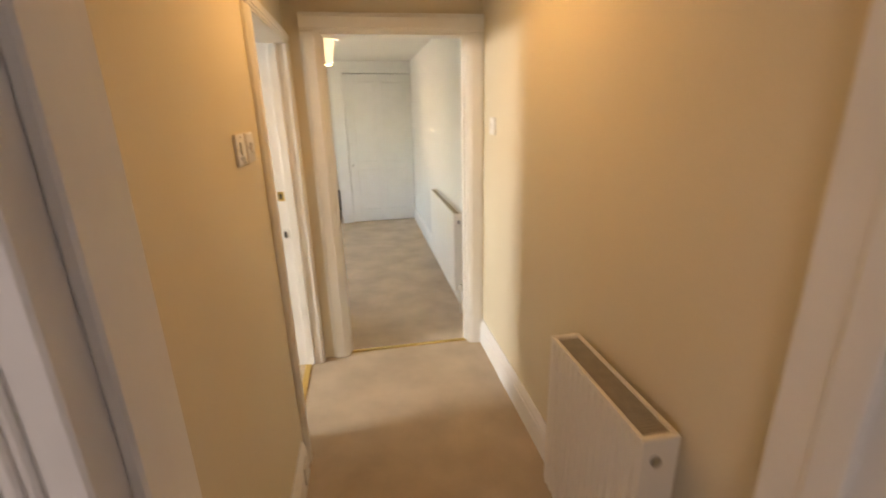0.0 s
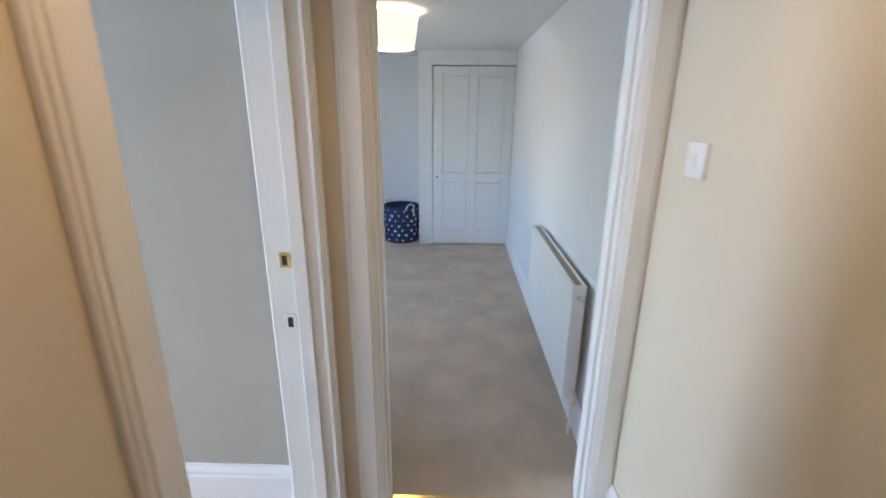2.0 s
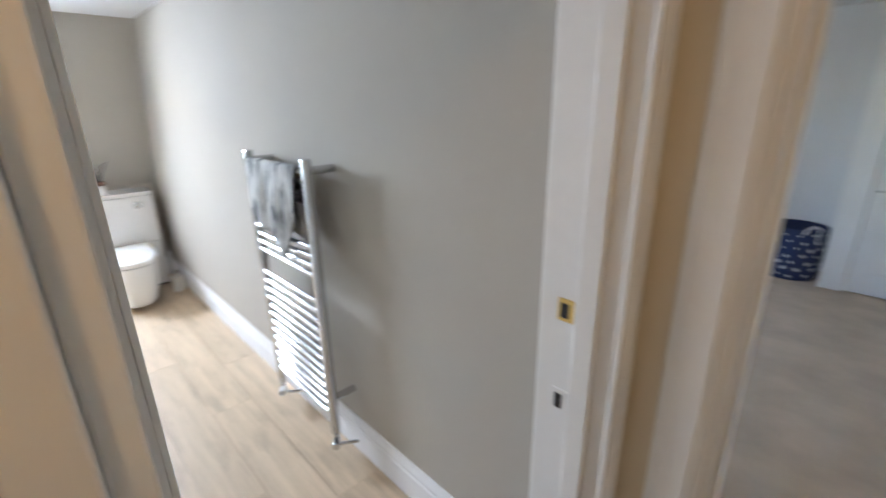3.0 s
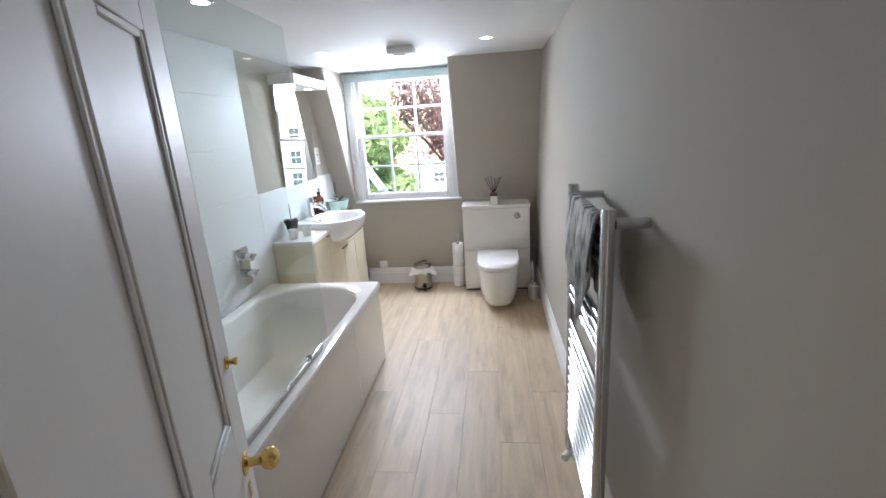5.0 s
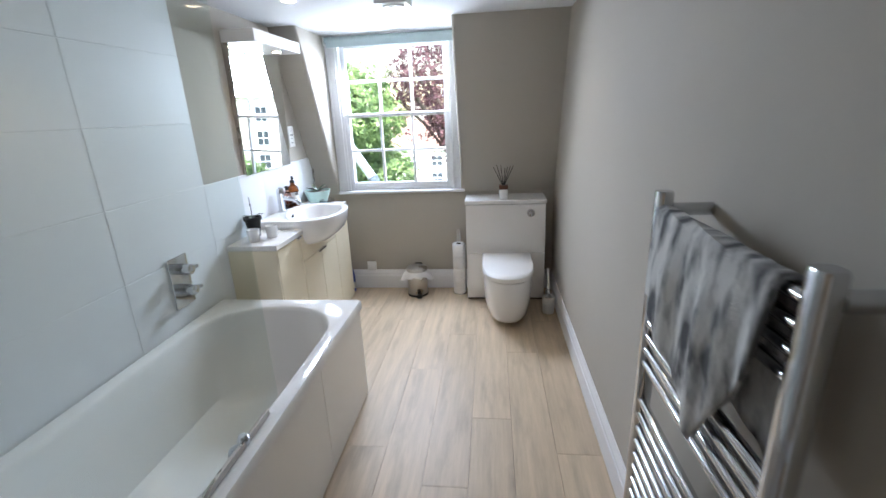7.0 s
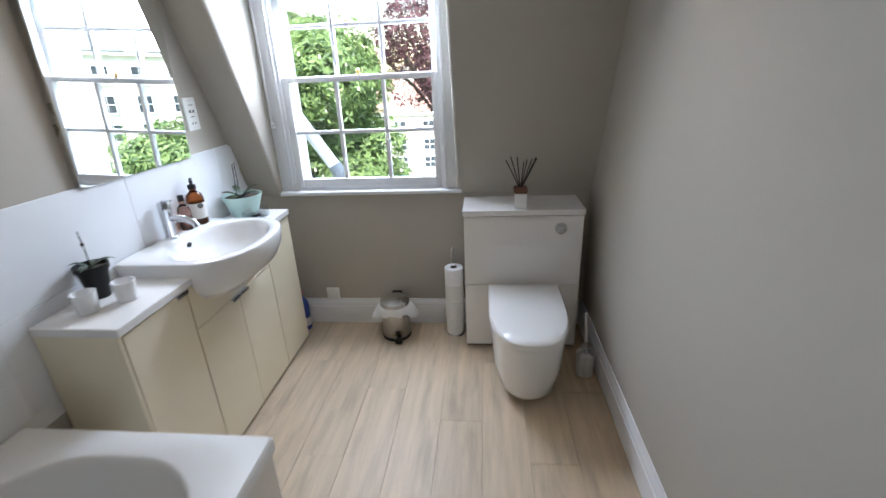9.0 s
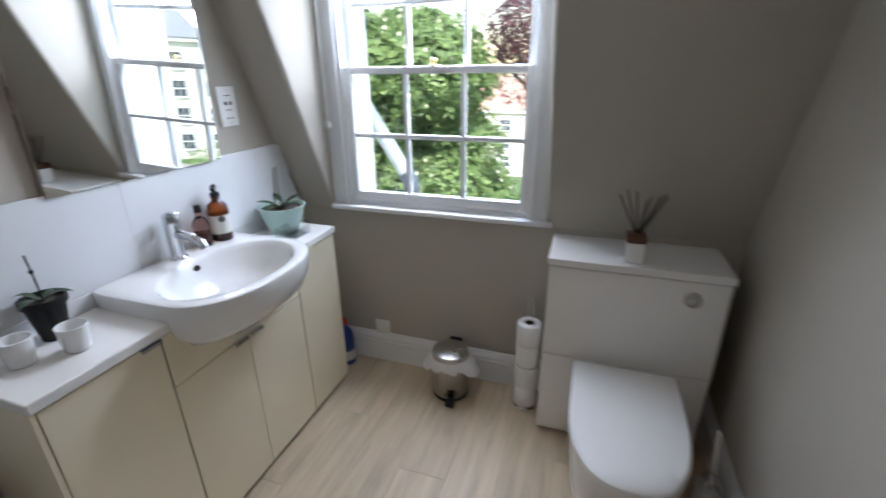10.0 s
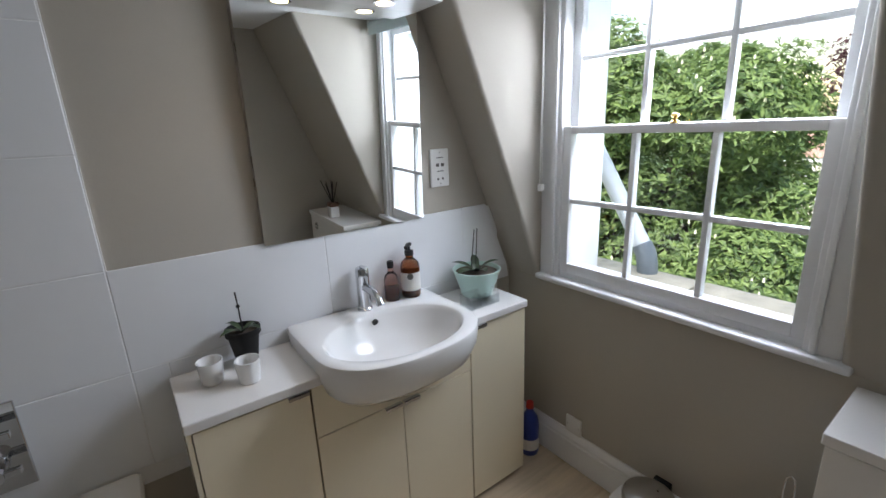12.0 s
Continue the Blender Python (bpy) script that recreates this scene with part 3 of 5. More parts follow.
def ring_rect(x0, x1, y0, y1, r, z, n=8):
    pts = []
    for cx, cy, a0 in ((x1 - r, y1 - r, 0), (x0 + r, y1 - r, 90), (x0 + r, y0 + r, 180), (x1 - r, y0 + r, 270)):
        for k in range(n + 1):
            a = radians(a0 + 90 * k / n)
            pts.append((cx + r * math.cos(a), cy + r * math.sin(a), z))
    return pts


def bathtub():
    x0, x1, y0, y1, zt = -3.765, -2.065, BY0 + 0.012, 2.162, 0.556
    t = thing("bathtub", ((x0 + x1) / 2, (y0 + y1) / 2, 0), "white acrylic bath with a wide rounded rim and flat side panels", "bathtub")
    bm = bmesh.new()
    n = 8
    rings = [ring_rect(x0, x1, y0, y1, 0.012, zt - 0.045, n), ring_rect(x0, x1, y0, y1, 0.012, zt - 0.008, n), ring_rect(x0 + 0.006, x1 - 0.006, y0 + 0.006, y1 - 0.006, 0.016, zt, n),
             ring_rect(x0 + 0.085, x1 - 0.075, y0 + 0.058, y1 - 0.058, 0.27, zt, n), ring_rect(x0 + 0.093, x1 - 0.083, y0 + 0.066, y1 - 0.066, 0.265, zt - 0.006, n),
             ring_rect(x0 + 0.10, x1 - 0.09, y0 + 0.073, y1 - 0.073, 0.26, zt - 0.022, n),
             ring_rect(x0 + 0.15, x1 - 0.13, y0 + 0.095, y1 - 0.095, 0.235, zt - 0.22, n), ring_rect(x0 + 0.22, x1 - 0.18, y0 + 0.13, y1 - 0.13, 0.20, zt - 0.36, n),
             ring_rect(x0 + 0.29, x1 - 0.24, y0 + 0.19, y1 - 0.19, 0.16, zt - 0.405, n), ring_rect(x0 + 0.5, x1 - 0.45, y0 + 0.27, y1 - 0.27, 0.1, zt - 0.412, n)]
    loft(bm, rings, cap0=False)
    part("tub", bm, "acrylic", t, smooth=True)
    bm = boxes((x0 + 0.012, -3.202, y1 - 0.026, y1 - 0.012, 0.006, zt - 0.045), bevel=0.002)
    part("side_panel", bm, "acrylic", t)
    part("side_panel", boxes((-3.199, x1, y1 - 0.026, y1 - 0.012, 0.006, zt - 0.045), bevel=0.002), "acrylic", t)
    part("end_panel", boxes((x0 + 0.010, x0 + 0.024, y0, y1 - 0.027, 0.006, zt - 0.045), bevel=0.002), "acrylic", t)
    ov = cyl(bmesh.new(), (-2.76, y1 - 0.094, zt - 0.065), (-2.76, y1 - 0.128, zt - 0.075), 0.032, 0.027, 24, 0.003)
    part("overflow", ov, "chrome", t, "chrome overflow control", True)
    part("waste", lathe(bmesh.new(), [(0, 0.008), (0.02, 0.008), (0.032, 0.003), (0.034, 0)], (-2.9, (y0 + y1) / 2, zt - 0.411), 24), "chrome", t, "chrome waste", True)


bathtub()

screen = thing("shower_screen", (-2.5, 2.11, 0.556), "frameless clear glass shower screen on the bath rim", "shower screen")
g = part("glass_panel", box(bmesh.new(), -2.93, -2.09, 2.108, 2.114, 0.575, 1.93, 0.001, 1), "screen_glass", screen, "clear greenish safety glass")
g.visible_shadow = False
part("bottom_seal", box(bmesh.new(), -2.86, -2.09, 2.105, 2.117, 0.556, 0.578, 0.002), "steel", screen, "grey rim seal")
part("wall_profile", box(bmesh.new(), -2.09, -2.066, 2.098, 2.124, 0.556, 1.93, 0.002), "chrome", screen)
part("seal_cap", lathe(bmesh.new(), [(0, 0.03), (0.012, 0.03), (0.017, 0.02), (0.017, 0)], (-2.725, 2.104, 0.557), 16), "chrome", screen, "", True)
# end wall that the screen hangs from
wall("wall_bath_end", "bath_paint", "short wall at the head of the bath", (-2.063, -1.96, BY0, 2.135, 0, CEIL))


def mixer_valve():
    t = thing("shower_valve", (-3.495, 1.40, 0.64), "square chrome thermostatic shower valve with two handles on the tiles", "shower valve")
    part("plate", box(bmesh.new(), -3.56, -3.432, 1.397, 1.406, 0.645, 0.885, 0.003), "chrome", t)
    for z in (0.825, 0.725):
        b = part("handle", cyl(bmesh.new(), (-3.495, 1.406, z), (-3.495, 1.468, z), 0.026, 0.024, 24, 0.003), "chrome", t, "", True)
        part("lever", box(bmesh.new(), -3.55, -3.485, 1.448, 1.464, z - 0.009, z + 0.009, 0.003), "chrome", b)


mixer_valve()


def mirror_unit():
    x0, x1, z0, z1 = -4.803, -4.203, 1.152, 1.87
    t = thing("illuminated_mirror", (-4.5, BY0, z0), "frameless bathroom mirror with a white lit canopy", "mirror")
    lean = 0.022
    part("mirror_glass", extrude_profile(bmesh.new(), [(BY0 + 0.012, z0), (BY0 + 0.018, z0), (BY0 + 0.018 + lean, z1), (BY0 + 0.012 + lean, z1)], "x", x0, x1), "mirror", t, "silvered mirror glass")
    part("mirror_back", extrude_profile(bmesh.new(), [(BY0, z0), (BY0 + 0.0119, z0), (BY0 + 0.0119 + lean, z1), (BY0, z1)], "x", x0, x1), "steel", t, "thin metal backing")
    c = part("canopy", box(bmesh.new(), x0, x1, BY0, 1.578, z1, 1.935, 0.002), "plastic", t, "white light canopy")
    for x in (-4.36, -4.64):
        part("light_rim", cyl(bmesh.new(), (x, 1.49, z1 - 0.004), (x, 1.49, z1 + 0.001), 0.034, seg=24), "chrome", c)
        part("light_lens", cyl(bmesh.new(), (x, 1.49, z1 - 0.006), (x, 1.49, z1 - 0.003), 0.024, seg=24), "lamp_glow", c)


mirror_unit()


def wall_plate(name, label, cat, centre, out, w, h, dark=(), rocker=(), screws=(), mat="plastic"):
    """A moulded electrical plate on a wall; out is the wall's facing: +x, -x, +y or -y."""
    t = thing(name, centre, label, cat)
    s = 1 if out[0] == "+" else -1

    def slab(u0, u1, z0, z1, d0, d1, bev):
        lo, hi = sorted((s * d0, s * d1))
        if out[1] == "x":
            return box(bmesh.new(), centre[0] + lo, centre[0] + hi, centre[1] + u0, centre[1] + u1, centre[2] + z0, centre[2] + z1, bev)
        return box(bmesh.new(), centre[0] + u0, centre[0] + u1, centre[1] + lo, centre[1] + hi, centre[2] + z0, centre[2] + z1, bev)
    part("plate", slab(-w / 2, w / 2, -h / 2, h / 2, 0, 0.010, 0.003), mat, t, smooth=True)
    for u, z, a, b in rocker:
        part("rocker", slab(u - a / 2, u + a / 2, z - b / 2, z + b / 2, 0.0101, 0.017, 0.002), mat, t)
    for u, z, a, b in dark:
        part("slot", slab(u - a / 2, u + a / 2, z - b / 2, z + b / 2, 0.0101, 0.0112, 0), "print", t)
    for u, z in screws:
        part("screw", slab(u - 0.003, u + 0.003, z - 0.003, z + 0.003, 0.0101, 0.012, 0.001), "steel", t)


wall_plate("shaver_socket", "white shaver socket with printed symbols beside the mirror", "socket", (-4.898, BY0, 1.335), "+y", 0.086, 0.146,
           dark=((0.0, 0.04, 0.03, 0.003), (-0.012, 0.012, 0.014, 0.012), (0.012, 0.012, 0.014, 0.012), (0.0, -0.012, 0.03, 0.003), (-0.011, -0.042, 0.008, 0.008), (0.011, -0.042, 0.008, 0.008)), screws=((0, 0.06), (0, -0.06)))
wall_plate("outlet_plate", "small white electrical outlet plate above the skirting", "socket", (BX0, 1.79, 0.200), "+x", 0.08, 0.08, screws=((-0.03, 0), (0.03, 0)))
wall_plate("light_switch", "white square rocker switch on the cream wall", "light switch", (L, 2.222, 1.381), "+x", 0.088, 0.088, rocker=((0, 0, 0.03, 0.03),), screws=((-0.03, 0), (0.03, 0)))
wall_plate("pull_switch_plate", "white isolator switch plate with a large rocker", "light switch", (L, 2.108, 1.381), "+x", 0.088, 0.088, rocker=((0, 0.004, 0.036, 0.036),), dark=((0, -0.024, 0.04, 0.004), (0.01, -0.034, 0.03, 0.003)), screws=((-0.034, 0), (0.034, 0), (0, 0.036)))
wall_plate("light_switch", "white switch on the pale end of the hall wall", "light switch", (R, 3.09, 1.39), "-x", 0.088, 0.088, rocker=((0, 0, 0.014, 0.03),))
wall_plate("phone_socket", "white socket on the skirting by the bathroom door", "socket", (L + 0.02, 2.27, 0.085), "+x", 0.07, 0.085)


def vanity():
    yf = 1.675
    tops = 0.814

    def unit(name, x0, x1, label, top=0.783):
        t = thing(name, ((x0 + x1) / 2, 1.5, 0), label, "cabinet", "fitted vanity units")
        part("body", boxes((x0 + 0.001, x1 - 0.001, BY0 + 0.012, yf - 0.02, 0.018, top)), "cabinet", t)
        part("plinth_shadow_gap", boxes((x0 + 0.001, x1 - 0.001, BY0 + 0.012, yf - 0.022, 0.0, 0.0175)), "dark", t, "black recessed base")
        return t

    def handle(par, x0, x1, z):
        part("handle", boxes((x0, x1, yf - 0.001, yf + 0.014, z - 0.0015, z + 0.0015), (x0, x1, yf + 0.0115, yf + 0.014, z - 0.011, z + 0.0015), bevel=0.0006), "chrome", par, "slim chrome edge handle")

    u = unit("vanity_cabinet", -4.2, -3.897, "glossy cream vanity cupboard next to the bath")
    part("side_panel", boxes((-3.897, -3.885, BY0 + 0.012, yf - 0.002, 0.018, 0.783), bevel=0.001), "cabinet", u)
    d = part("door", boxes((-4.198, -3.899, yf - 0.0195, yf, 0.02, 0.778), bevel=0.0015), "cabinet", u)
    handle(d, -4.195, -4.135, 0.782)
    u = unit("vanity_cabinet", -4.798, -4.202, "glossy cream vanity base unit under the basin", 0.66)
    arc = [(-4.508 + 0.235 * math.cos(a), 0.778 - 0.085 * math.sin(a)) for a in (math.pi * k / 24 for k in range(25))]
    part("drawer_front", extrude_profile(bmesh.new(), [(-4.796, 0.613), (-4.204, 0.613), (-4.204, 0.778)] + arc + [(-4.796, 0.778)], "y", yf - 0.0195, yf), "cabinet", u, "false drawer front cut out round the basin")
    for x0, x1, h0, h1 in ((-4.499, -4.204, -4.492, -4.43), (-4.796, -4.502, -4.562, -4.50)):
        d = part("door", boxes((x0, x1, yf - 0.0195, yf, 0.02, 0.609), bevel=0.0015), "cabinet", u)
        handle(d, h0, h1, 0.611)
    u = unit("vanity_cabinet", -5.088, -4.8, "glossy cream vanity cupboard by the window wall")
    d = part("door", boxes((-5.086, -4.802, yf - 0.0195, yf, 0.02, 0.778), bevel=0.0015), "cabinet", u)
    handle(d, -4.87, -4.81, 0.782)
    for x0, x1 in ((-4.236, -3.882), (-5.094, -4.79)):
        single("worktop", box(bmesh.new(), x0, x1, BY0 + 0.012, yf + 0.008, 0.784, tops, 0.004), "worktop", "white glossy worktop on the vanity units", "worktop", at=((x0 + x1) / 2, 1.53, 0.784), group="vanity worktops")


vanity()


def basin():
    xc, hw, yb, yf, zt = -4.508, 0.282, BY0 + 0.014, 1.862, 0.866
    t = thing("basin", (xc, 1.6, 0.784), "white ceramic semi-recessed basin with a bowed front", "basin")
    n = 48

    def outer(inset, z, front):
        """Straight back and sides, with a bowed front."""
        pts = []
        ys = 1.66
        for k in range(n):
            s = k / n
            if s < 0.5:
                a = math.pi * s / 0.5
                ca, sa = math.cos(a), math.sin(a)
                px = (hw - inset) * math.copysign(abs(ca) ** 0.8, ca)
                py = ys + (front - inset - ys) * abs(sa) ** 0.9
            elif s < 0.6:
                u = (s - 0.5) / 0.1
                px, py = -(hw - inset), ys + (yb - ys) * u
            elif s < 0.9:
                u = (s - 0.6) / 0.3
                px, py = -(hw - inset) + 2 * (hw - inset) * u, yb
            else:
                u = (s - 0.9) / 0.1
                px, py = hw - inset, yb + (ys - yb) * u
            pts.append((xc + px, py, z))
        return pts

    def bowl(fx, fy, z, yc=1.655):
        pts = []
        for k in range(n):
            o = outer(0, z, yf)[k]
            a = math.atan2(o[1] - yc, (o[0] - xc) * 0.62)
            pts.append((xc + fx * math.cos(a), yc + fy * math.sin(a), z))
        return pts
    bm = bmesh.new()
    rings = [outer(0.12, 0.680, 1.81), outer(0.06, 0.700, 1.835), outer(0.022, 0.745, 1.85), outer(0.004, 0.80, 1.858), outer(0.0, zt - 0.012, yf), outer(0.003, zt - 0.003, yf), outer(0.010, zt, yf),
             bowl(0.246, 0.176, zt), bowl(0.240, 0.170, zt - 0.004), bowl(0.232, 0.163, zt - 0.02), bowl(0.21, 0.145, zt - 0.07), bowl(0.16, 0.11, zt - 0.115), bowl(0.09, 0.06, zt - 0.135), bowl(0.03, 0.02, zt - 0.139)]
    loft(bm, rings)
    part("bowl", bm, "ceramic", t, smooth=True)
    part("overflow_hole", cyl(bmesh.new(), (-4.508, 1.499, 0.836), (-4.508, 1.506, 0.834), 0.011, seg=20), "dark", t, "round dark overflow hole")
    part("waste", lathe(bmesh.new(), [(0, 0.006), (0.02, 0.006), (0.027, 0.003), (0.029, 0)], (-4.508, 1.655, zt - 0.139), 24), "chrome", t, "chrome basin waste", True)
    f = thing("basin_tap", (-4.506, 1.437, zt), "chrome single-lever basin mixer tap on the basin", "tap")
    part("body", lathe(bmesh.new(), [(0, 0), (0.028, 0), (0.028, 0.006), (0.024, 0.010), (0.023, 0.118), (0.024, 0.122), (0.024, 0.152), (0.021, 0.157), (0, 0.157)], (-4.506, 1.437, zt), 28), "chrome", f, "", True)
    part("spout", tube(bmesh.new(), [(-4.506, 1.445, zt + 0.085), (-4.506, 1.47, zt + 0.09), (-4.506, 1.52, zt + 0.083), (-4.506, 1.552, zt + 0.068), (-4.506, 1.562, zt + 0.05)], 0.0145, 16), "chrome", f, "", True)
    part("lever", box(bmesh.new(), -4.513, -4.499, 1.43, 1.475, zt + 0.157, zt + 0.165, 0.003), "chrome", f)


basin()
ZT = 0.866


def pump_bottle():
    at = (-4.705, 1.438, ZT)
    t = thing("soap_dispenser", at, "amber glass pump soap bottle with a cream label", "soap bottle")
    part("bottle", lathe(bmesh.new(), [(0, 0), (0.034, 0), (0.037, 0.005), (0.037, 0.115), (0.033, 0.135), (0.018, 0.150), (0.015, 0.153), (0.015, 0.165), (0, 0.165)], at, 28), "amber", t, "", True)
    part("contents", lathe(bmesh.new(), [(0, 0.004), (0.0335, 0.005), (0.0335, 0.10), (0, 0.10)], at, 24), "wood_dark", t, "dark brown soap")
    lb = part("label", lathe(bmesh.new(), [(0.0375, 0.03), (0.0378, 0.03), (0.0378, 0.10), (0.0375, 0.10)], at, 28), "label", t)
    part("emblem", cyl(bmesh.new(), (at[0] + 0.020, at[1] + 0.0315, ZT + 0.088), (at[0] + 0.0215, at[1] + 0.0335, ZT + 0.088), 0.012, seg=16), "print", lb)
    part("collar", lathe(bmesh.new(), [(0, 0.162), (0.017, 0.162), (0.017, 0.18), (0.006, 0.184), (0.006, 0.198), (0, 0.198)], at, 20), "black_plastic", t, "", True)
    part("pump_head", tube(bmesh.new(), [(at[0] - 0.008, at[1] - 0.004, ZT + 0.203), (at[0] + 0.01, at[1] + 0.008, ZT + 0.205), (at[0] + 0.026, at[1] + 0.02, ZT + 0.198)], 0.0075, 10), "black_plastic", t, "", True)


pump_bottle()


def spray_bottle():
    at = (-4.625, 1.43, ZT)
    t = thing("glass_bottle", at, "clear pink glass bottle with a black cap", "bottle")
    part("bottle", lathe(bmesh.new(), [(0, 0), (0.026, 0), (0.028, 0.004), (0.027, 0.085), (0.022, 0.10), (0.011, 0.112), (0.0105, 0.13), (0, 0.13)], at, 24), "pink_glass", t, "", True)
    part("liquid", lathe(bmesh.new(), [(0, 0.004), (0.024, 0.004), (0.024, 0.055), (0, 0.055)], at, 24), "amber", t, "amber liquid in the bottle", True)
    part("cap", lathe(bmesh.new(), [(0, 0.128), (0.0125, 0.128), (0.0125, 0.15), (0.010, 0.154), (0, 0.154)], at, 18), "black_plastic", t, "", True)


spray_bottle()


def leaf_blade(bm, root, tip, width, sag=0.0, n=6):
    root, tip = Vector(root), Vector(tip)
    d = tip - root
    side = d.cross(Vector((0, 0, 1)))
    side = side.normalized() if side.length > 1e-6 else Vector((1, 0, 0))
    rows = []
    for i in range(n + 1):
        u = i / n
        c = root + d * u + Vector((0, 0, sag * math.sin(math.pi * u) * 1.0))
        w = width * math.sin(math.pi * min(0.98, 0.12 + 0.86 * u)) * 0.5
        rows.append((bm.verts.new(c - side * w), bm.verts.new(c - Vector((0, 0, w * 0.35))), bm.verts.new(c + side * w)))
    for a, b in zip(rows, rows[1:]):
        bm.faces.new((a[0], a[1], b[1], b[0]))
        bm.faces.new((a[1], a[2], b[2], b[1]))


def potted(name, label, at, profile, mat, leaves, stems, square=False):
    t = thing(name, at, label, "plant")
    part("pot", lathe(bmesh.new(), profile, at, 28), mat, t, smooth=True)
    top = max(h for r, h in profile)
    rr = max(r for r, h in profile) * 0.88
    part("soil", lathe(bmesh.new(), [(0, top - 0.012), (rr, top - 0.014)], at, 20), "bark", t)
    for a, ln, rise, w in leaves:
        bm = bmesh.new()
        r0 = Vector(at) + Vector((0, 0, top - 0.012))
        leaf_blade(bm, r0, r0 + Vector((math.cos(a) * ln, math.sin(a) * ln, rise)), w, 0.015)
        part("leaf", bm, "leaf_dark", t, smooth=True)
    for dx, dy, h, lean in stems:
        p = Vector(at) + Vector((dx, dy, top - 0.01))
        part("stem", tube(bmesh.new(), [p, p + Vector((lean * 0.4, 0.002, h * 0.5)), p + Vector((lean, 0.0, h))], 0.0022, 6), "reed", t, "thin dark flower stem")
    return t


potted("orchid", "dying orchid in a black plastic nursery pot on the worktop", (-4.09, 1.455, 0.814),
       [(0, 0), (0.030, 0), (0.045, 0.098), (0.051, 0.098), (0.051, 0.116), (0.046, 0.116), (0.043, 0.10)], "black_plastic",
       ((0.4, 0.075, 0.012, 0.026), (2.2, 0.07, 0.018, 0.024), (3.6, 0.07, 0.0, 0.022), (5.4, 0.06, 0.02, 0.02)), ((0.0, 0, 0.125, 0.004),))
bead = bmesh.new()
bmesh.ops.create_icosphere(bead, subdivisions=2, radius=0.006, matrix=Matrix.Translation((-4.088, 1.455, 1.0)))
part("stem_clip", bead, "black_plastic", bpy.data.objects["orchid"], "", True)
potted("orchid", "leafy orchid in a pale mint ceramic pot on the worktop", (-4.985, 1.50, 0.814),
       [(0, 0), (0.058, 0), (0.063, 0.006), (0.096, 0.106), (0.099, 0.113), (0.092, 0.113), (0.088, 0.1)], "teal",
       ((0.2, 0.12, 0.02, 0.045), (1.2, 0.12, 0.035, 0.045), (2.3, 0.09, 0.05, 0.04), (5.6, 0.10, 0.04, 0.042), (4.2, 0.07, 0.05, 0.035)), ((-0.012, -0.02, 0.17, -0.012), (0.008, -0.024, 0.165, -0.02)))


def beaker(at, first):
    t = single("beaker", lathe(bmesh.new(), [(0, 0.0), (0.026, 0), (0.029, 0.003), (0.035, 0.066), (0.035, 0.068), (0.032, 0.068), (0.031, 0.064), (0.026, 0.007), (0, 0.006)], at, 28), "ceramic", "small white ceramic beaker on the worktop", "cup", at=at, smooth=True, group="white beakers")
    return t


beaker((-3.982, 1.508, 0.814), True)
beaker((-4.068, 1.572, 0.814), False)

tray = thing("clear_organiser", (-4.92, 1.585, 0.814), "clear acrylic organiser tray on the worktop", "tray")
bm = boxes((-4.995, -4.845, 1.56, 1.625, 0.815, 0.818))
for sp in ((-4.995, -4.845, 1.56, 1.563, 0.818, 0.868), (-4.995, -4.845, 1.622, 1.625, 0.818, 0.852), (-4.848, -4.845, 1.563, 1.622, 0.818, 0.868), (-4.995, -4.992, 1.563, 1.622, 0.818, 0.868)):
    box(bm, *sp)
for i in range(1, 5):
    box(bm, -4.995 + i * 0.03, -4.993 + i * 0.03, 1.563, 1.622, 0.818, 0.846)
part("tray_body", bm, "acrylic_clear", tray)
part("lip", tube(bmesh.new(), [(-4.995, 1.56, 0.868), (-4.845, 1.56, 0.868), (-4.845, 1.625, 0.868)], 0.0018, 6), "pane_glass", tray)


def toilet_unit():
    y0, y1, xf = 2.638, 3.238, -5.012
    t = thing("toilet_unit", (-5.15, 2.94, 0), "glossy white boxed toilet cistern unit", "cabinet")
    part("body", boxes((BX0 + 0.022, xf - 0.018, y0 + 0.002, y1 - 0.002, 0.02, 0.783)), "worktop", t)
    part("base_gap", boxes((BX0 + 0.022, xf - 0.022, y0 + 0.004, y1 - 0.004, 0, 0.0195)), "dark", t, "dark recessed base")
    part("upper_panel", boxes((xf - 0.0178, xf, y0, y1, 0.397, 0.778), bevel=0.0015), "worktop", t)
    part("lower_panel", boxes((xf - 0.0178, xf, y0, y1, 0.02, 0.394), bevel=0.0015), "worktop", t)
    b = part("flush_button", cyl(bmesh.new(), (xf, 3.128, 0.711), (xf + 0.010, 3.128, 0.711), 0.024, 0.022, 28, 0.002), "chrome", t, "round chrome dual flush button", True)
    part("button_ring", cyl(bmesh.new(), (xf, 3.128, 0.711), (xf + 0.004, 3.128, 0.711), 0.031, 0.029, 28, 0.001), "steel", t, "brushed steel ring round the flush button", True)
    part("button_inset", cyl(bmesh.new(), (xf + 0.0101, 3.122, 0.711), (xf + 0.0125, 3.122, 0.711), 0.011, seg=20), "steel", b)
    part("top_slab", box(bmesh.new(), BX0 + 0.002, xf + 0.010, y0 - 0.006, y1 + 0.006, 0.784, 0.812, 0.003), "worktop", t, "white top slab")


toilet_unit()


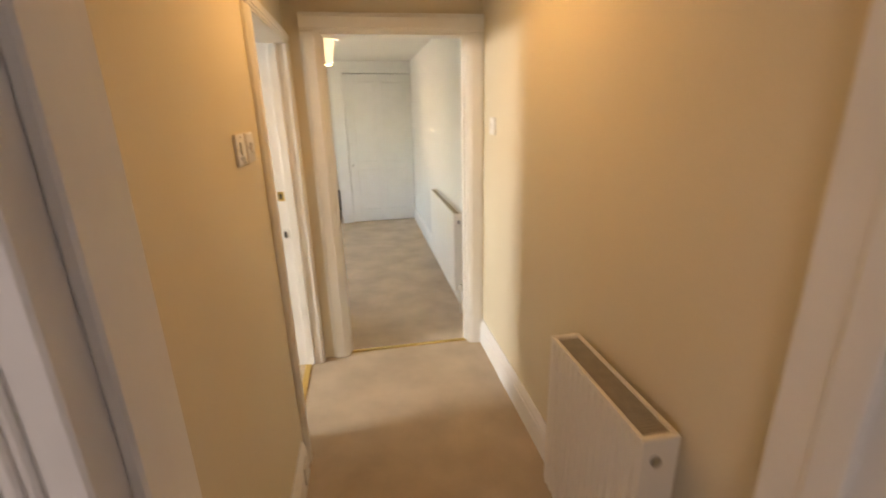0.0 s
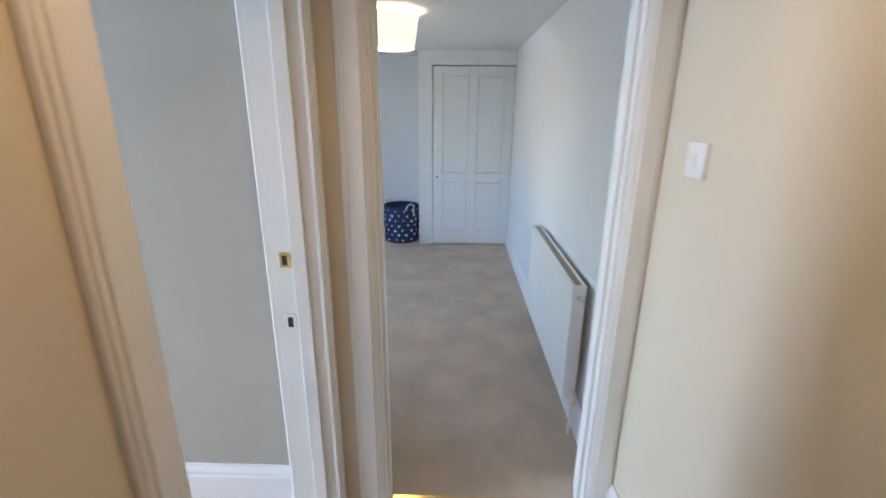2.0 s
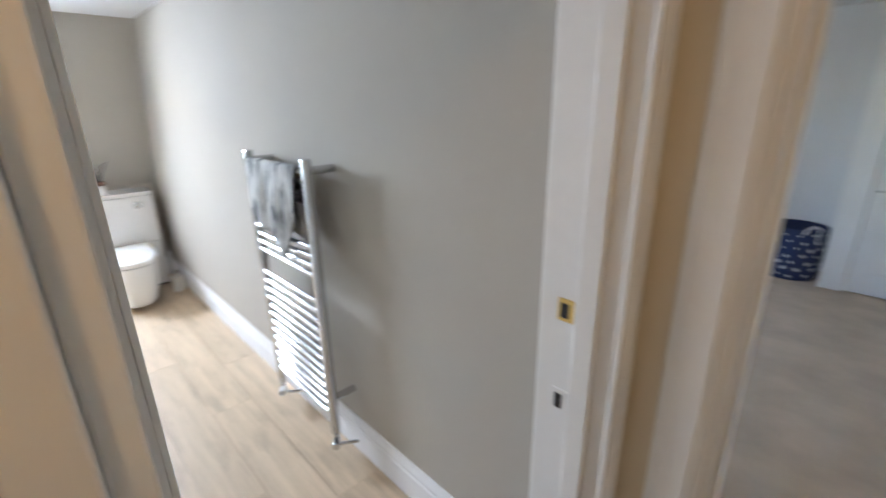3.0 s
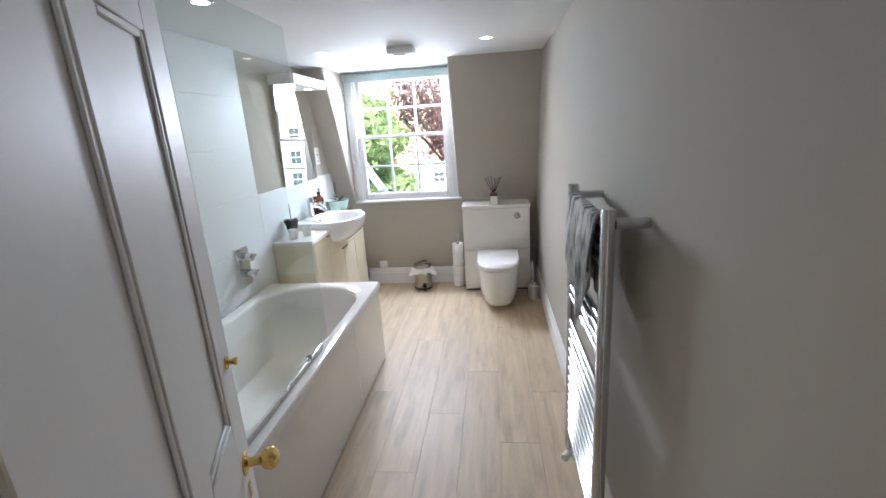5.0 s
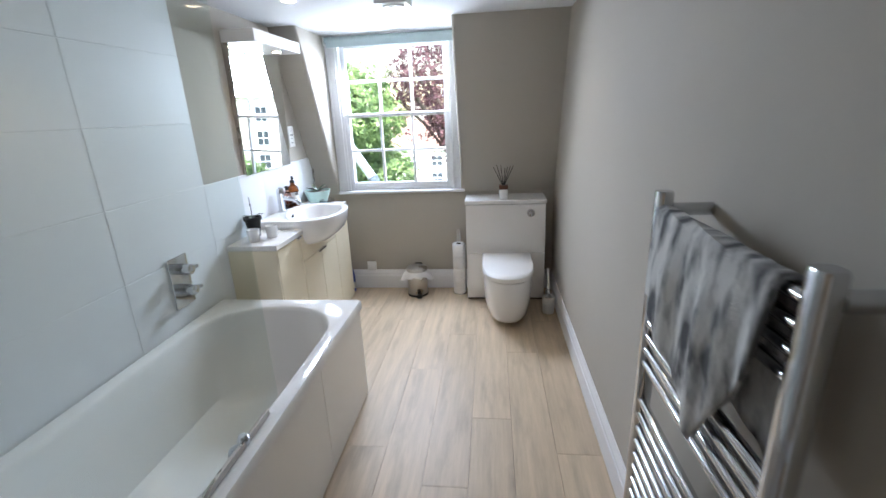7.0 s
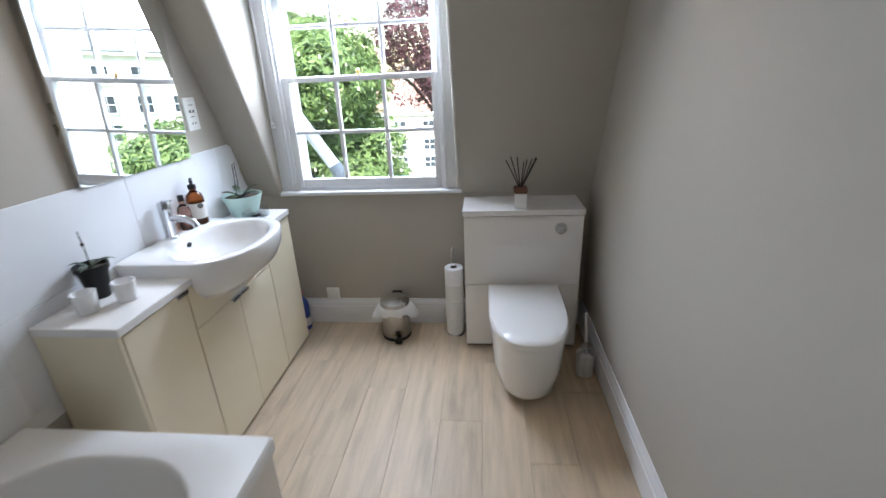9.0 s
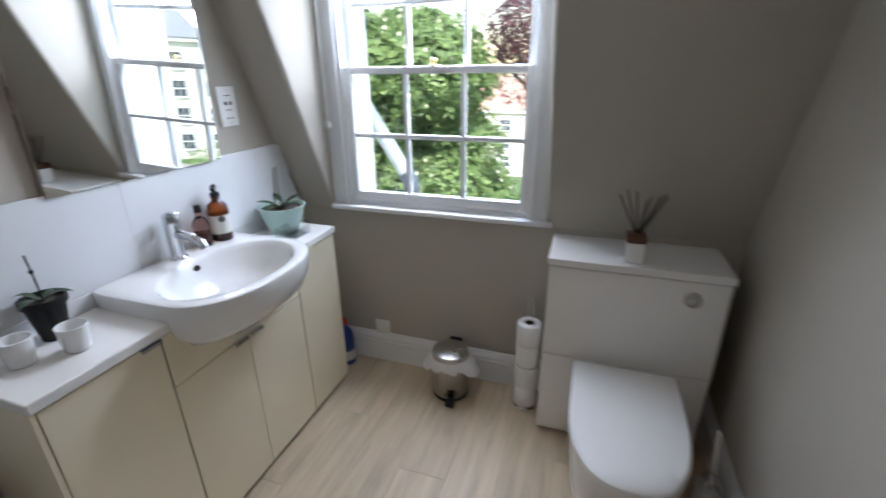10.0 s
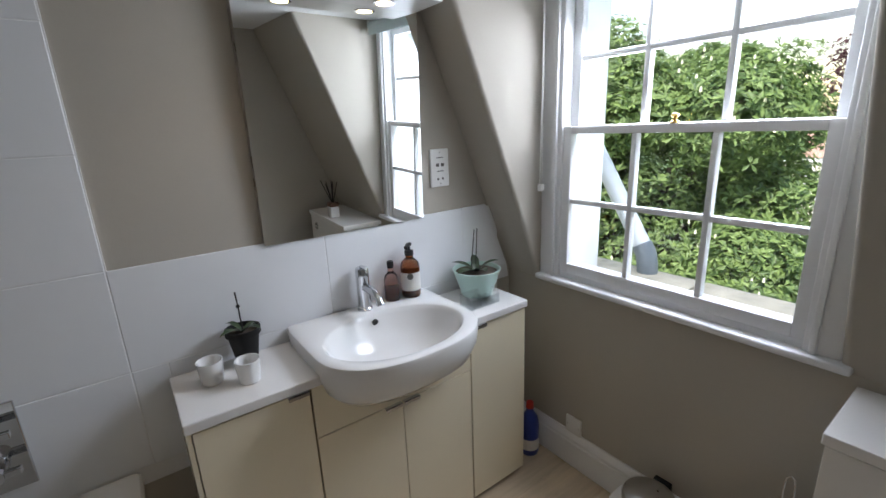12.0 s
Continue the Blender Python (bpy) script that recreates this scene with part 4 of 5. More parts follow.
def toilet():
    yc, xb, xf = 2.945, -5.011, -4.432
    t = thing("toilet", ((xb + xf) / 2, yc, 0.03), "white ceramic wall-hung toilet with its lid closed", "toilet")

    def dee(w, front, z, back=xb, n=40):
        """D-shaped outline: straight at the back, round at the front."""
        pts = []
        ln = front - back
        for k in range(n + 1):
            a = -math.pi / 2 + math.pi * k / n
            c, s = math.cos(a), math.sin(a)
            px = back + ln * 0.42 + ln * 0.58 * abs(c) ** 0.85
            py = yc + w * math.copysign(abs(s) ** 0.8, s)
            pts.append((px, py, z))
        pts += [(back, yc + w, z), (back, yc - w, z)]
        return pts
    bm = bmesh.new()
    loft(bm, [dee(0.095, xf - 0.18, 0.030), dee(0.130, xf - 0.105, 0.038), dee(0.152, xf - 0.07, 0.075), dee(0.166, xf - 0.04, 0.17), dee(0.174, xf - 0.018, 0.28), dee(0.177, xf - 0.010, 0.35), dee(0.177, xf - 0.010, 0.364), dee(0.170, xf - 0.018, 0.367)])
    part("pan", bm, "ceramic", t, smooth=True)
    bm = bmesh.new()
    sb = -4.975
    loft(bm, [dee(0.172, xf - 0.01, 0.370, sb), dee(0.182, xf, 0.374, sb), dee(0.184, xf + 0.002, 0.384, sb), dee(0.183, xf, 0.402, sb), dee(0.176, xf - 0.010, 0.411, sb), dee(0.14, xf - 0.06, 0.416, sb + 0.02), dee(0.06, xf - 0.17, 0.418, sb + 0.09)])
    part("seat_lid", bm, "ceramic", t, smooth=True)


toilet()


def diffuser():
    at = (-5.065, 2.925, 0.812)
    t = thing("reed_diffuser", at, "white square reed diffuser with a wooden collar and dark reeds", "reed diffuser")
    part("bottle", box(bmesh.new(), at[0] - 0.031, at[0] + 0.031, at[1] - 0.031, at[1] + 0.031, 0.812, 0.887, 0.004), "ceramic", t, smooth=True)
    part("collar", box(bmesh.new(), at[0] - 0.034, at[0] + 0.034, at[1] - 0.034, at[1] + 0.034, 0.8872, 0.918, 0.008), "wood_dark", t, "dark red-brown wooden collar", True)
    for i, (dx, dy) in enumerate(((0.05, 0.07), (0.03, -0.075), (-0.01, 0.03), (0.0, -0.02), (-0.03, 0.075), (0.04, 0.01), (-0.02, -0.05), (0.02, 0.05))):
        part("reed", cyl(bmesh.new(), (at[0] + dx * 0.1, at[1] + dy * 0.1, 0.917), (at[0] + dx, at[1] + dy, 1.065 - 0.008 * (i % 3)), 0.0026, seg=8), "reed", t)


diffuser()


def pedal_bin():
    at = (-5.135, 2.212, 0.0)
    t = thing("pedal_bin", at, "small brushed steel pedal bin with a white liner bag", "bin")
    part("body", lathe(bmesh.new(), [(0, 0.012), (0.080, 0.012), (0.083, 0.016), (0.083, 0.205), (0, 0.205)], at, 36), "steel", t, smooth=True)
    part("base_ring", lathe(bmesh.new(), [(0, 0), (0.084, 0), (0.085, 0.016), (0.080, 0.02)], at, 36), "black_plastic", t, "", True)
    part("lid", lathe(bmesh.new(), [(0.087, 0.215), (0.088, 0.228), (0.083, 0.240), (0.06, 0.248), (0.03, 0.251), (0, 0.252)], at, 36), "steel", t, "domed steel lid", True)
    bm = bmesh.new()
    rings = []
    rnd = random.Random(4)
    offs = [rnd.uniform(-1, 1) for _ in range(36)]
    for j, (r, h) in enumerate(((0.0845, 0.216), (0.090, 0.212), (0.094, 0.190), (0.097, 0.165))):
        ring = []
        for k in range(36):
            a = 2 * math.pi * k / 36
            ears = 0.045 * max(0, abs(math.sin(a)) - 0.72) / 0.28
            jag = j / 3
            ring.append((at[0] + (r + jag * (0.006 * offs[k] + ears * 0.7)) * math.cos(a), at[1] + (r + jag * (0.006 * offs[k] + ears)) * math.sin(a), h - jag * (0.014 * offs[(k * 5) % 36] + ears * 0.8)))
        rings.append(ring)
    loft(bm, rings, False, False)
    part("liner_bag", bm, "bag", t, "thin white plastic liner folded over the rim", True)
    part("pedal", box(bmesh.new(), at[0] + 0.078, at[0] + 0.125, at[1] + 0.008, at[1] + 0.05, 0.006, 0.028, 0.006), "black_plastic", t)
    part("hinge", box(bmesh.new(), at[0] - 0.104, at[0] - 0.082, at[1] - 0.03, at[1] + 0.03, 0.215, 0.245, 0.004), "black_plastic", t)


pedal_bin()


def roll_stack():
    at = (-5.165, 2.566, 0.0)
    t = thing("toilet_roll_holder", at, "chrome wire holder standing by the toilet unit", "roll holder")
    part("base_plate", lathe(bmesh.new(), [(0, 0.006), (0.05, 0.006), (0.053, 0)], at, 24), "chrome", t)
    part("wire_loop", tube(bmesh.new(), [(at[0], at[1] - 0.012, 0.006), (at[0], at[1] - 0.012, 0.52), (at[0], at[1] - 0.009, 0.545), (at[0], at[1], 0.553), (at[0], at[1] + 0.009, 0.545), (at[0], at[1] + 0.012, 0.52), (at[0], at[1] + 0.012, 0.006)], 0.002, 8), "chrome", t, "", True)
    for i in range(4):
        z0 = 0.007 + i * 0.107
        dx = (0.0, 0.004, -0.002, 0.002)[i]
        r = thing("toilet_roll", (at[0] + dx, at[1], z0), "white toilet roll stacked on the wire holder", "toilet roll", "stack of toilet rolls")
        part("paper", lathe(bmesh.new(), [(0.02, 0), (0.05, 0), (0.053, 0.004), (0.053, 0.100), (0.05, 0.105), (0.02, 0.105)], (at[0] + dx, at[1], z0), 32), "paper", r, smooth=True)
        part("core", lathe(bmesh.new(), [(0.0198, 0.001), (0.0198, 0.104), (0.018, 0.104), (0.018, 0.001)], (at[0] + dx, at[1], z0), 24), "bark", r, "brown cardboard core", True)


roll_stack()


def toilet_brush():
    at = (-4.79, 3.248, 0.0)
    t = thing("toilet_brush", at, "white toilet brush in a pot beside the toilet", "toilet brush")
    part("pot", lathe(bmesh.new(), [(0, 0), (0.040, 0), (0.043, 0.004), (0.046, 0.125), (0.043, 0.128), (0.040, 0.12), (0.036, 0.01), (0, 0.01)], at, 28), "plastic", t, smooth=True)
    part("handle", tube(bmesh.new(), [(at[0], at[1], 0.11), (at[0] - 0.01, at[1] - 0.004, 0.22), (at[0] - 0.022, at[1] - 0.008, 0.34)], 0.008, 12), "plastic", t, "", True)
    part("collar", lathe(bmesh.new(), [(0, 0.0), (0.026, 0.0), (0.02, 0.018), (0.009, 0.03), (0, 0.03)], (at[0] - 0.004, at[1] - 0.002, 0.155), 20), "steel", t, "", True)
    part("bristles", lathe(bmesh.new(), [(0, 0.03), (0.03, 0.035), (0.032, 0.10), (0.02, 0.118), (0, 0.12)], at, 18), "paper", t)


toilet_brush()


def cleaner():
    at = (-5.195, 1.61, 0.0)
    t = thing("cleaner_bottle", at, "blue cleaning spray bottle with a white label behind the vanity", "bottle")
    part("bottle", lathe(bmesh.new(), [(0, 0), (0.04, 0), (0.043, 0.008), (0.043, 0.15), (0.036, 0.19), (0.018, 0.215), (0.016, 0.235), (0, 0.235)], at, 24), "blue_plastic", t, smooth=True)
    part("label", lathe(bmesh.new(), [(0.0432, 0.03), (0.0437, 0.03), (0.0437, 0.085), (0.0432, 0.085)], at, 24), "label", t)
    part("cap", lathe(bmesh.new(), [(0, 0.235), (0.018, 0.235), (0.016, 0.262), (0, 0.264)], at, 18), "red_plastic", t, "", True)


cleaner()


def towel_rail():
    xa, xb, y, z0, z1 = -2.755, -2.248, 3.222, 0.13, 1.277
    t = thing("heated_towel_rail", ((xa + xb) / 2, y, z0), "chrome ladder towel radiator on the wall", "towel rail")
    for x in (xa, xb):
        bm = bmesh.new()
        loft(bm, [[(x + dx * sc, y + dy * sc, z) for dx, dy in [(0.019 * math.copysign(abs(math.cos(a)) ** 0.7, math.cos(a)), 0.019 * math.copysign(abs(math.sin(a)) ** 0.7, math.sin(a))) for a in (2 * math.pi * k / 20 for k in range(20))]]
                  for z, sc in ((z0, 0.9), (z0 + 0.004, 1), (z1 - 0.006, 1), (z1, 0.88))])
        part("post", bm, "chrome", t, smooth=True)
        for z in (1.235, 0.30):
            part("wall_bracket", cyl(bmesh.new(), (x, y + 0.018, z), (x, BY1, z), 0.015, seg=20), "chrome", t, "", True)
    zs = [1.232, 1.195, 1.158, 1.121] + [0.955, 0.918, 0.881, 0.844] + [0.735 - 0.042 * i for i in range(13)]
    bm0 = cyl(bmesh.new(), (xa + 0.01, y - 0.006, zs[0]), (xb - 0.01, y - 0.006, zs[0]), 0.0105, seg=16)
    first = part("bar", bm0, "chrome", t, smooth=True)
    for z in zs[1:]:
        c = new("bar", first.data)
        c.parent = t
        c.location = (0, 0, z - zs[0])
    for x, sg in ((xb, 1), (xa, 1)):
        v = part("valve", cyl(bmesh.new(), (x, y, z0), (x, y, z0 - 0.045), 0.013, 0.016, 16, 0.002), "chrome", t, "chrome angled valve", True)
        part("valve_cap", cyl(bmesh.new(), (x, y, z0 - 0.03), (x + 0.045 * sg, y - 0.03, z0 - 0.03), 0.015, 0.017, 18, 0.003), "plastic" if x == xa else "chrome", v, "", True)
        part("pipe_tail", tube(bmesh.new(), [(x, y, z0 - 0.045), (x, y + 0.02, z0 - 0.07), (x + 0.02, y + 0.07, z0 - 0.078), (x + 0.03, BY1 - 0.02, z0 - 0.078)], 0.0075, 10), "chrome", v, "", True)
    # towel over the top bar
    bm = bmesh.new()
    nx, ny = 30, 26
    def front_len(u):
        return 0.20 + 0.16 * (1 - abs(u - 0.70) / 0.70) ** 1.0 if u < 0.70 else 0.36 - 0.75 * (u - 0.70)
    for thick in (0,):
        grid = []
        for i in range(nx + 1):
            u = i / nx
            x = xa + 0.028 + u * 0.435
            row = []
            fl, bl = front_len(u), 0.20 + 0.10 * u
            total = fl + bl + 0.04
            for j in range(ny + 1):
                s = total * j / ny
                fold = 0.007 * math.sin(u * 15 + 1) + 0.004 * math.sin(u * 37)
                if s < fl:
                    d = fl - s
                    amt = min(1, d / 0.12)
                    p = (x - 0.02 * amt * math.sin(u * 9) * 0.4, y - 0.022 - 0.012 * amt + fold * amt, 1.243 - d)
                elif s < fl + 0.04:
                    a = math.pi * (s - fl) / 0.04
                    p = (x, y - 0.006 - 0.016 * math.cos(a), 1.243 + 0.006 * math.sin(a))
                else:
                    d = s - fl - 0.04
                    p = (x, y + 0.012 + 0.01 * min(1, d / 0.1) + 0.5 * fold * min(1, d / 0.1), 1.243 - d)
                row.append(bm.verts.new(p))
            grid.append(row)
        for a, b in zip(grid, grid[1:]):
            for j in range(ny):
                bm.faces.new((a[j], a[j + 1], b[j + 1], b[j]))
    tw = single("hand_towel", bm, "towel", "grey and white streaked hand towel draped over the towel rail", "towel", at=(-2.5, y, 0.9), smooth=True)
    md = tw.modifiers.new("thickness", "SOLIDIFY")
    md.thickness, md.offset = 0.006, 0


towel_rail()

for x, y in ((-4.17, 1.81), (-4.13, 2.91), (-2.89, 1.81)):
    t = thing("downlight", (x, y, CEIL), "recessed white ceiling downlight, lit warm", "downlight", "bathroom downlights")
    part("rim", lathe(bmesh.new(), [(0.034, 0.0), (0.034, -0.004), (0.046, -0.003), (0.048, 0.0)], (x, y, CEIL), 28), "plastic", t, smooth=True)
    part("lens", lathe(bmesh.new(), [(0, -0.002), (0.033, -0.002), (0.033, 0.0)], (x, y, CEIL), 24), "lamp_glow", t, "glowing lamp face")

t = thing("extractor_fan", (-4.24, 2.34, CEIL), "square white ceiling extractor fan", "fan")
part("housing", box(bmesh.new(), -4.325, -4.155, 2.255, 2.425, CEIL - 0.045, CEIL, 0.006), "plastic", t, smooth=True)
part("grille_ring", lathe(bmesh.new(), [(0.028, -0.045), (0.03, -0.052), (0.05, -0.054), (0.058, -0.050), (0.06, -0.0449)], (-4.24, 2.34, CEIL), 28), "plastic", t, smooth=True)
part("intake", lathe(bmesh.new(), [(0, -0.0458), (0.06, -0.0458)], (-4.24, 2.34, CEIL), 24), "grille", t)
part("hub", lathe(bmesh.new(), [(0, -0.054), (0.018, -0.053), (0.022, -0.0459)], (-4.24, 2.34, CEIL), 20), "plastic", t, smooth=True)

# ---------------------------------------------------------------- bathroom door, open into the room


def panelled_leaf(name, width, height, label, panels, mat="gloss_white", thick=0.038):
    """A panelled leaf in its own frame: hinge at x=0, leaf to -x, visible face +y."""
    t = thing(name, (0, 0, 0), label, "door")
    part("leaf", boxes((-width, 0, -thick + 0.010, -0.010, 0, height)), mat, t)
    u0, u1 = panels[0][0], max(p[1] for p in panels)
    bm = bmesh.new()
    for y0, y1 in ((-0.010, 0.0), (-thick, -thick + 0.010)):
        box(bm, -u0, 0, y0, y1, 0, height, 0.002, 1)
        box(bm, -width, -u1, y0, y1, 0, height, 0.002, 1)
        cols = sorted({(p[0], p[1]) for p in panels})
        for (a0, a1), (b0, b1) in zip(cols, cols[1:]):
            box(bm, -b0, -a1, y0, y1, 0, height, 0.002, 1)
        for c in cols:
            edges = [0] + [z for p in sorted(panels, key=lambda q: q[2]) if (p[0], p[1]) == c for z in p[2:]] + [height]
            for k in range(0, len(edges), 2):
                box(bm, -c[1], -c[0], y0, y1, edges[k], edges[k + 1], 0.002, 1)
    part("face_frame", bm, mat, t, smooth=True)
    for p in panels:
        bm = bmesh.new()
        a0, a1, z0, z1 = p
        w = 0.014
        for q in ((-a0 - w, -a0, z0, z1), (-a1, -a1 + w, z0, z1), (-a1 + w, -a0 - w, z0, z0 + w), (-a1 + w, -a0 - w, z1 - w, z1)):
            box(bm, q[0], q[1], -0.0099, -0.003, q[2], q[3], 0.003, 1)
            box(bm, q[0], q[1], -thick + 0.003, -thick + 0.0099, q[2], q[3], 0.003, 1)
        part("panel_moulding", bm, mat, t, smooth=True)
    return t


d = panelled_leaf("door_bathroom", 0.675, 1.80, "open white gloss panelled bathroom door with brass knob", ((0.10, 0.30, 0.22, 0.70), (0.385, 0.575, 0.22, 0.70), (0.10, 0.30, 0.90, 1.69), (0.385, 0.575, 0.90, 1.69)))


def knob(parent, x, z, y, s, r=0.027):
    bm = bmesh.new()
    lathe(bm, [(0, 0), (r * 1.0, 0), (r * 1.0, 0.003), (r * 0.62, 0.006), (r * 0.42, 0.010), (r * 0.38, 0.030), (r * 0.5, 0.036), (r * 0.92, 0.046), (r * 1.0, 0.056), (r * 0.9, 0.068), (r * 0.45, 0.076), (0, 0.078)], (0, 0, 0), 28)
    bm.transform(Matrix.Translation((x, y, z)) @ Matrix.Rotation(radians(-90 * s), 4, "X"))
    return part("knob", bm, "brass", parent, "polished brass door knob", True)


knob(d, -0.612, 0.768, 0.0, 1)
knob(d, -0.612, 0.768, -0.038, -1)
bm = bmesh.new()
lathe(bm, [(0, 0), (0.016, 0), (0.016, 0.003), (0.008, 0.006), (0.006, 0.014), (0.009, 0.018), (0.009, 0.024), (0, 0.026)], (0, 0, 0), 20)
bm.transform(Matrix.Translation((-0.636, 0, 1.02)) @ Matrix.Rotation(radians(-90), 4, "X"))
part("thumb_turn", bm, "brass", d, "small brass bolt turn", True)
part("escutcheon", box(bmesh.new(), -0.622, -0.602, 0.0, 0.003, 0.675, 0.715, 0.001), "brass", d)
part("latch_plate", box(bmesh.new(), -0.6765, -0.6751, -0.03, -0.008, 0.72, 0.82), "brass", d)
for z in (0.2, 0.95, 1.6):
    part("hinge", boxes((-0.001, 0.026, -0.030, -0.026, z - 0.04, z + 0.04)), "steel", d, "dark steel hinge leaf")
    part("hinge_pin", cyl(bmesh.new(), (0.026, -0.028, z - 0.042), (0.026, -0.028, z + 0.042), 0.006, seg=12), "steel", d, "", True)
d.matrix_basis = pose(-1.315, 2.556, 0.008, 0, 0, 22.0)

# bedroom door, swung back inside the bedroom
d2 = panelled_leaf("door_bedroom", 0.74, 1.85, "white panelled bedroom door standing wide open", ((0.10, 0.64, 0.22, 0.75), (0.10, 0.64, 0.95, 1.74)))
knob(d2, -0.69, 0.9, 0.0, 1)
for z in (0.2, 1.62):
    part("hinge", cyl(bmesh.new(), (0.004, -0.040, z - 0.04), (0.004, -0.040, z + 0.04), 0.006, seg=12), "steel", d2, "", True)
d2.matrix_basis = pose(-0.947, 3.43, 0.006, 0, 0, -62)

# ---------------------------------------------------------------- radiators


def radiator(name, label, x_front, x_back, y0, y1, z0, z1, flutes, mat, flat=False):
    t = thing(name, ((x_front + x_back) / 2, (y0 + y1) / 2, z0), label, "radiator")
    n = flutes
    pts = []
    if flat:
        part("front_panel", box(bmesh.new(), x_front, x_front + 0.012, y0, y1, z0, z1, 0.004), mat, t)
    else:
        w = (y1 - y0) / n
        for i in range(n):
            a = y0 + i * w
            pts += [(x_front + 0.007, a), (x_front + 0.007, a + w * 0.25), (x_front, a + w * 0.42), (x_front, a + w * 0.83), (x_front + 0.007, a + w)]
        pts = list(dict.fromkeys(pts)) + [(x_front + 0.016, y1), (x_front + 0.016, y0)]
        bm = bmesh.new()
        loft(bm, [[(p[0], p[1], z) for p in pts] for z in (z0, z1 - 0.012)])
        part("front_panel", bm, mat, t)
    part("back_panel", box(bmesh.new(), x_back - 0.014, x_back, y0, y1, z0, z1 - 0.01, 0.003), mat, t)
    part("fins", boxes(*[(x_front + 0.016, x_back - 0.014, y0 + 0.02 + i * (y1 - y0 - 0.04) / 14, y0 + 0.021 + i * (y1 - y0 - 0.04) / 14, z0 + 0.03, z1 - 0.02) for i in range(15)]), mat, t)
    for y in (y0, y1):
        lo, hi = (y - 0.003, y + 0.001) if y == y0 else (y - 0.001, y + 0.003)
        part("end_cover", box(bmesh.new(), x_front, x_back, lo, hi, z0 + 0.01, z1, 0.001, 1), mat, t)
    bm = bmesh.new()
    box(bm, x_front, x_front + 0.012, y0, y1, z1 - 0.012, z1 + 0.003, 0.002)
    box(bm, x_back - 0.012, x_back, y0, y1, z1 - 0.012, z1 + 0.003, 0.002)
    box(bm, x_front + 0.012, x_back - 0.012, y0, y0 + 0.016, z1 - 0.010, z1 + 0.0025, 0.001)
    box(bm, x_front + 0.012, x_back - 0.012, y1 - 0.016, y1, z1 - 0.010, z1 + 0.0025, 0.001)
    part("top_frame", bm, mat, t)
    bm = bmesh.new()
    k = int((y1 - y0) / 0.012)
    for i in range(k):
        ya = y0 + 0.018 + i * (y1 - y0 - 0.036) / k
        box(bm, x_front + 0.012, x_back - 0.012, ya, ya + 0.006, z1 - 0.008, z1 - 0.002)
    part("top_grille", bm, "grille", t, "slotted top grille")
    part("bleed_plug", cyl(bmesh.new(), (x_front + 0.035, y0 - 0.003, z1 - 0.055), (x_front + 0.035, y0 - 0.012, z1 - 0.055), 0.014, seg=20, bevel=0.002), "chrome", t, "round metal bleed plug", True)
    v = part("valve", cyl(bmesh.new(), (x_front + 0.04, y0 - 0.03, z0 + 0.0), (x_front + 0.04, y0 - 0.03, z0 + 0.06), 0.016, 0.014, 16, 0.003), "plastic", t, "white thermostatic valve", True)
    part("pipe", tube(bmesh.new(), [(x_front + 0.04, y0 - 0.03, z0), (x_front + 0.04, y0 - 0.03, 0.0)], 0.0075, 10), "plastic", v, "", True)
    for y in (y0 + 0.12, y1 - 0.12):
        part("wall_bracket", boxes((x_back, R, y - 0.02, y + 0.02, z0 + 0.05, z1 - 0.08)), mat, t)
    return t


radiator("radiator", "cream fluted panel radiator with a slotted top on the hall wall", -0.205, -0.108, 1.475, 1.975, 0.15, 0.748, 15, "rad_enamel")
radiator("radiator", "white flat-fronted radiator on the bedroom wall", -0.165, -0.105, 3.77, 4.87, 0.17, 0.762, 20, "trim_white", True)

# ---------------------------------------------------------------- bedroom things
single("wall_cupboard_surround", boxes((-1.105, -0.955, 6.91, 7.36, 0, 2.1), (-0.955, R, 6.91, 7.36, 1.958, 2.1), (-0.955, R, 6.96, 7.36, 0, 0.012)), "trim_white", "white painted cupboard surround in the bedroom", "wall", kind="structure")
cd = panelled_leaf("cupboard_door", 0.862, 1.935, "closed white four-panel cupboard door", ((0.10, 0.385, 0.16, 0.72), (0.475, 0.76, 0.16, 0.72), (0.10, 0.385, 0.82, 1.84), (0.475, 0.76, 0.82, 1.84)), "trim_white")
kb = bmesh.new()
lathe(kb, [(0, 0), (0.012, 0), (0.007, 0.008), (0.015, 0.02), (0.013, 0.03), (0, 0.033)], (0, 0, 0), 18)
kb.transform(Matrix.Translation((-0.045, 0, 1.06)) @ Matrix.Rotation(radians(-90), 4, "X"))
part("knob", kb, "trim_white", cd, "small white knob", True)
part("keyhole", cyl(bmesh.new(), (-0.045, 0.0, 0.78), (-0.045, 0.003, 0.78), 0.010, seg=14), "dark", cd, "small dark keyhole")
cd.matrix_basis = pose(-0.947, 6.915, 0.012, 0, 0, 180)


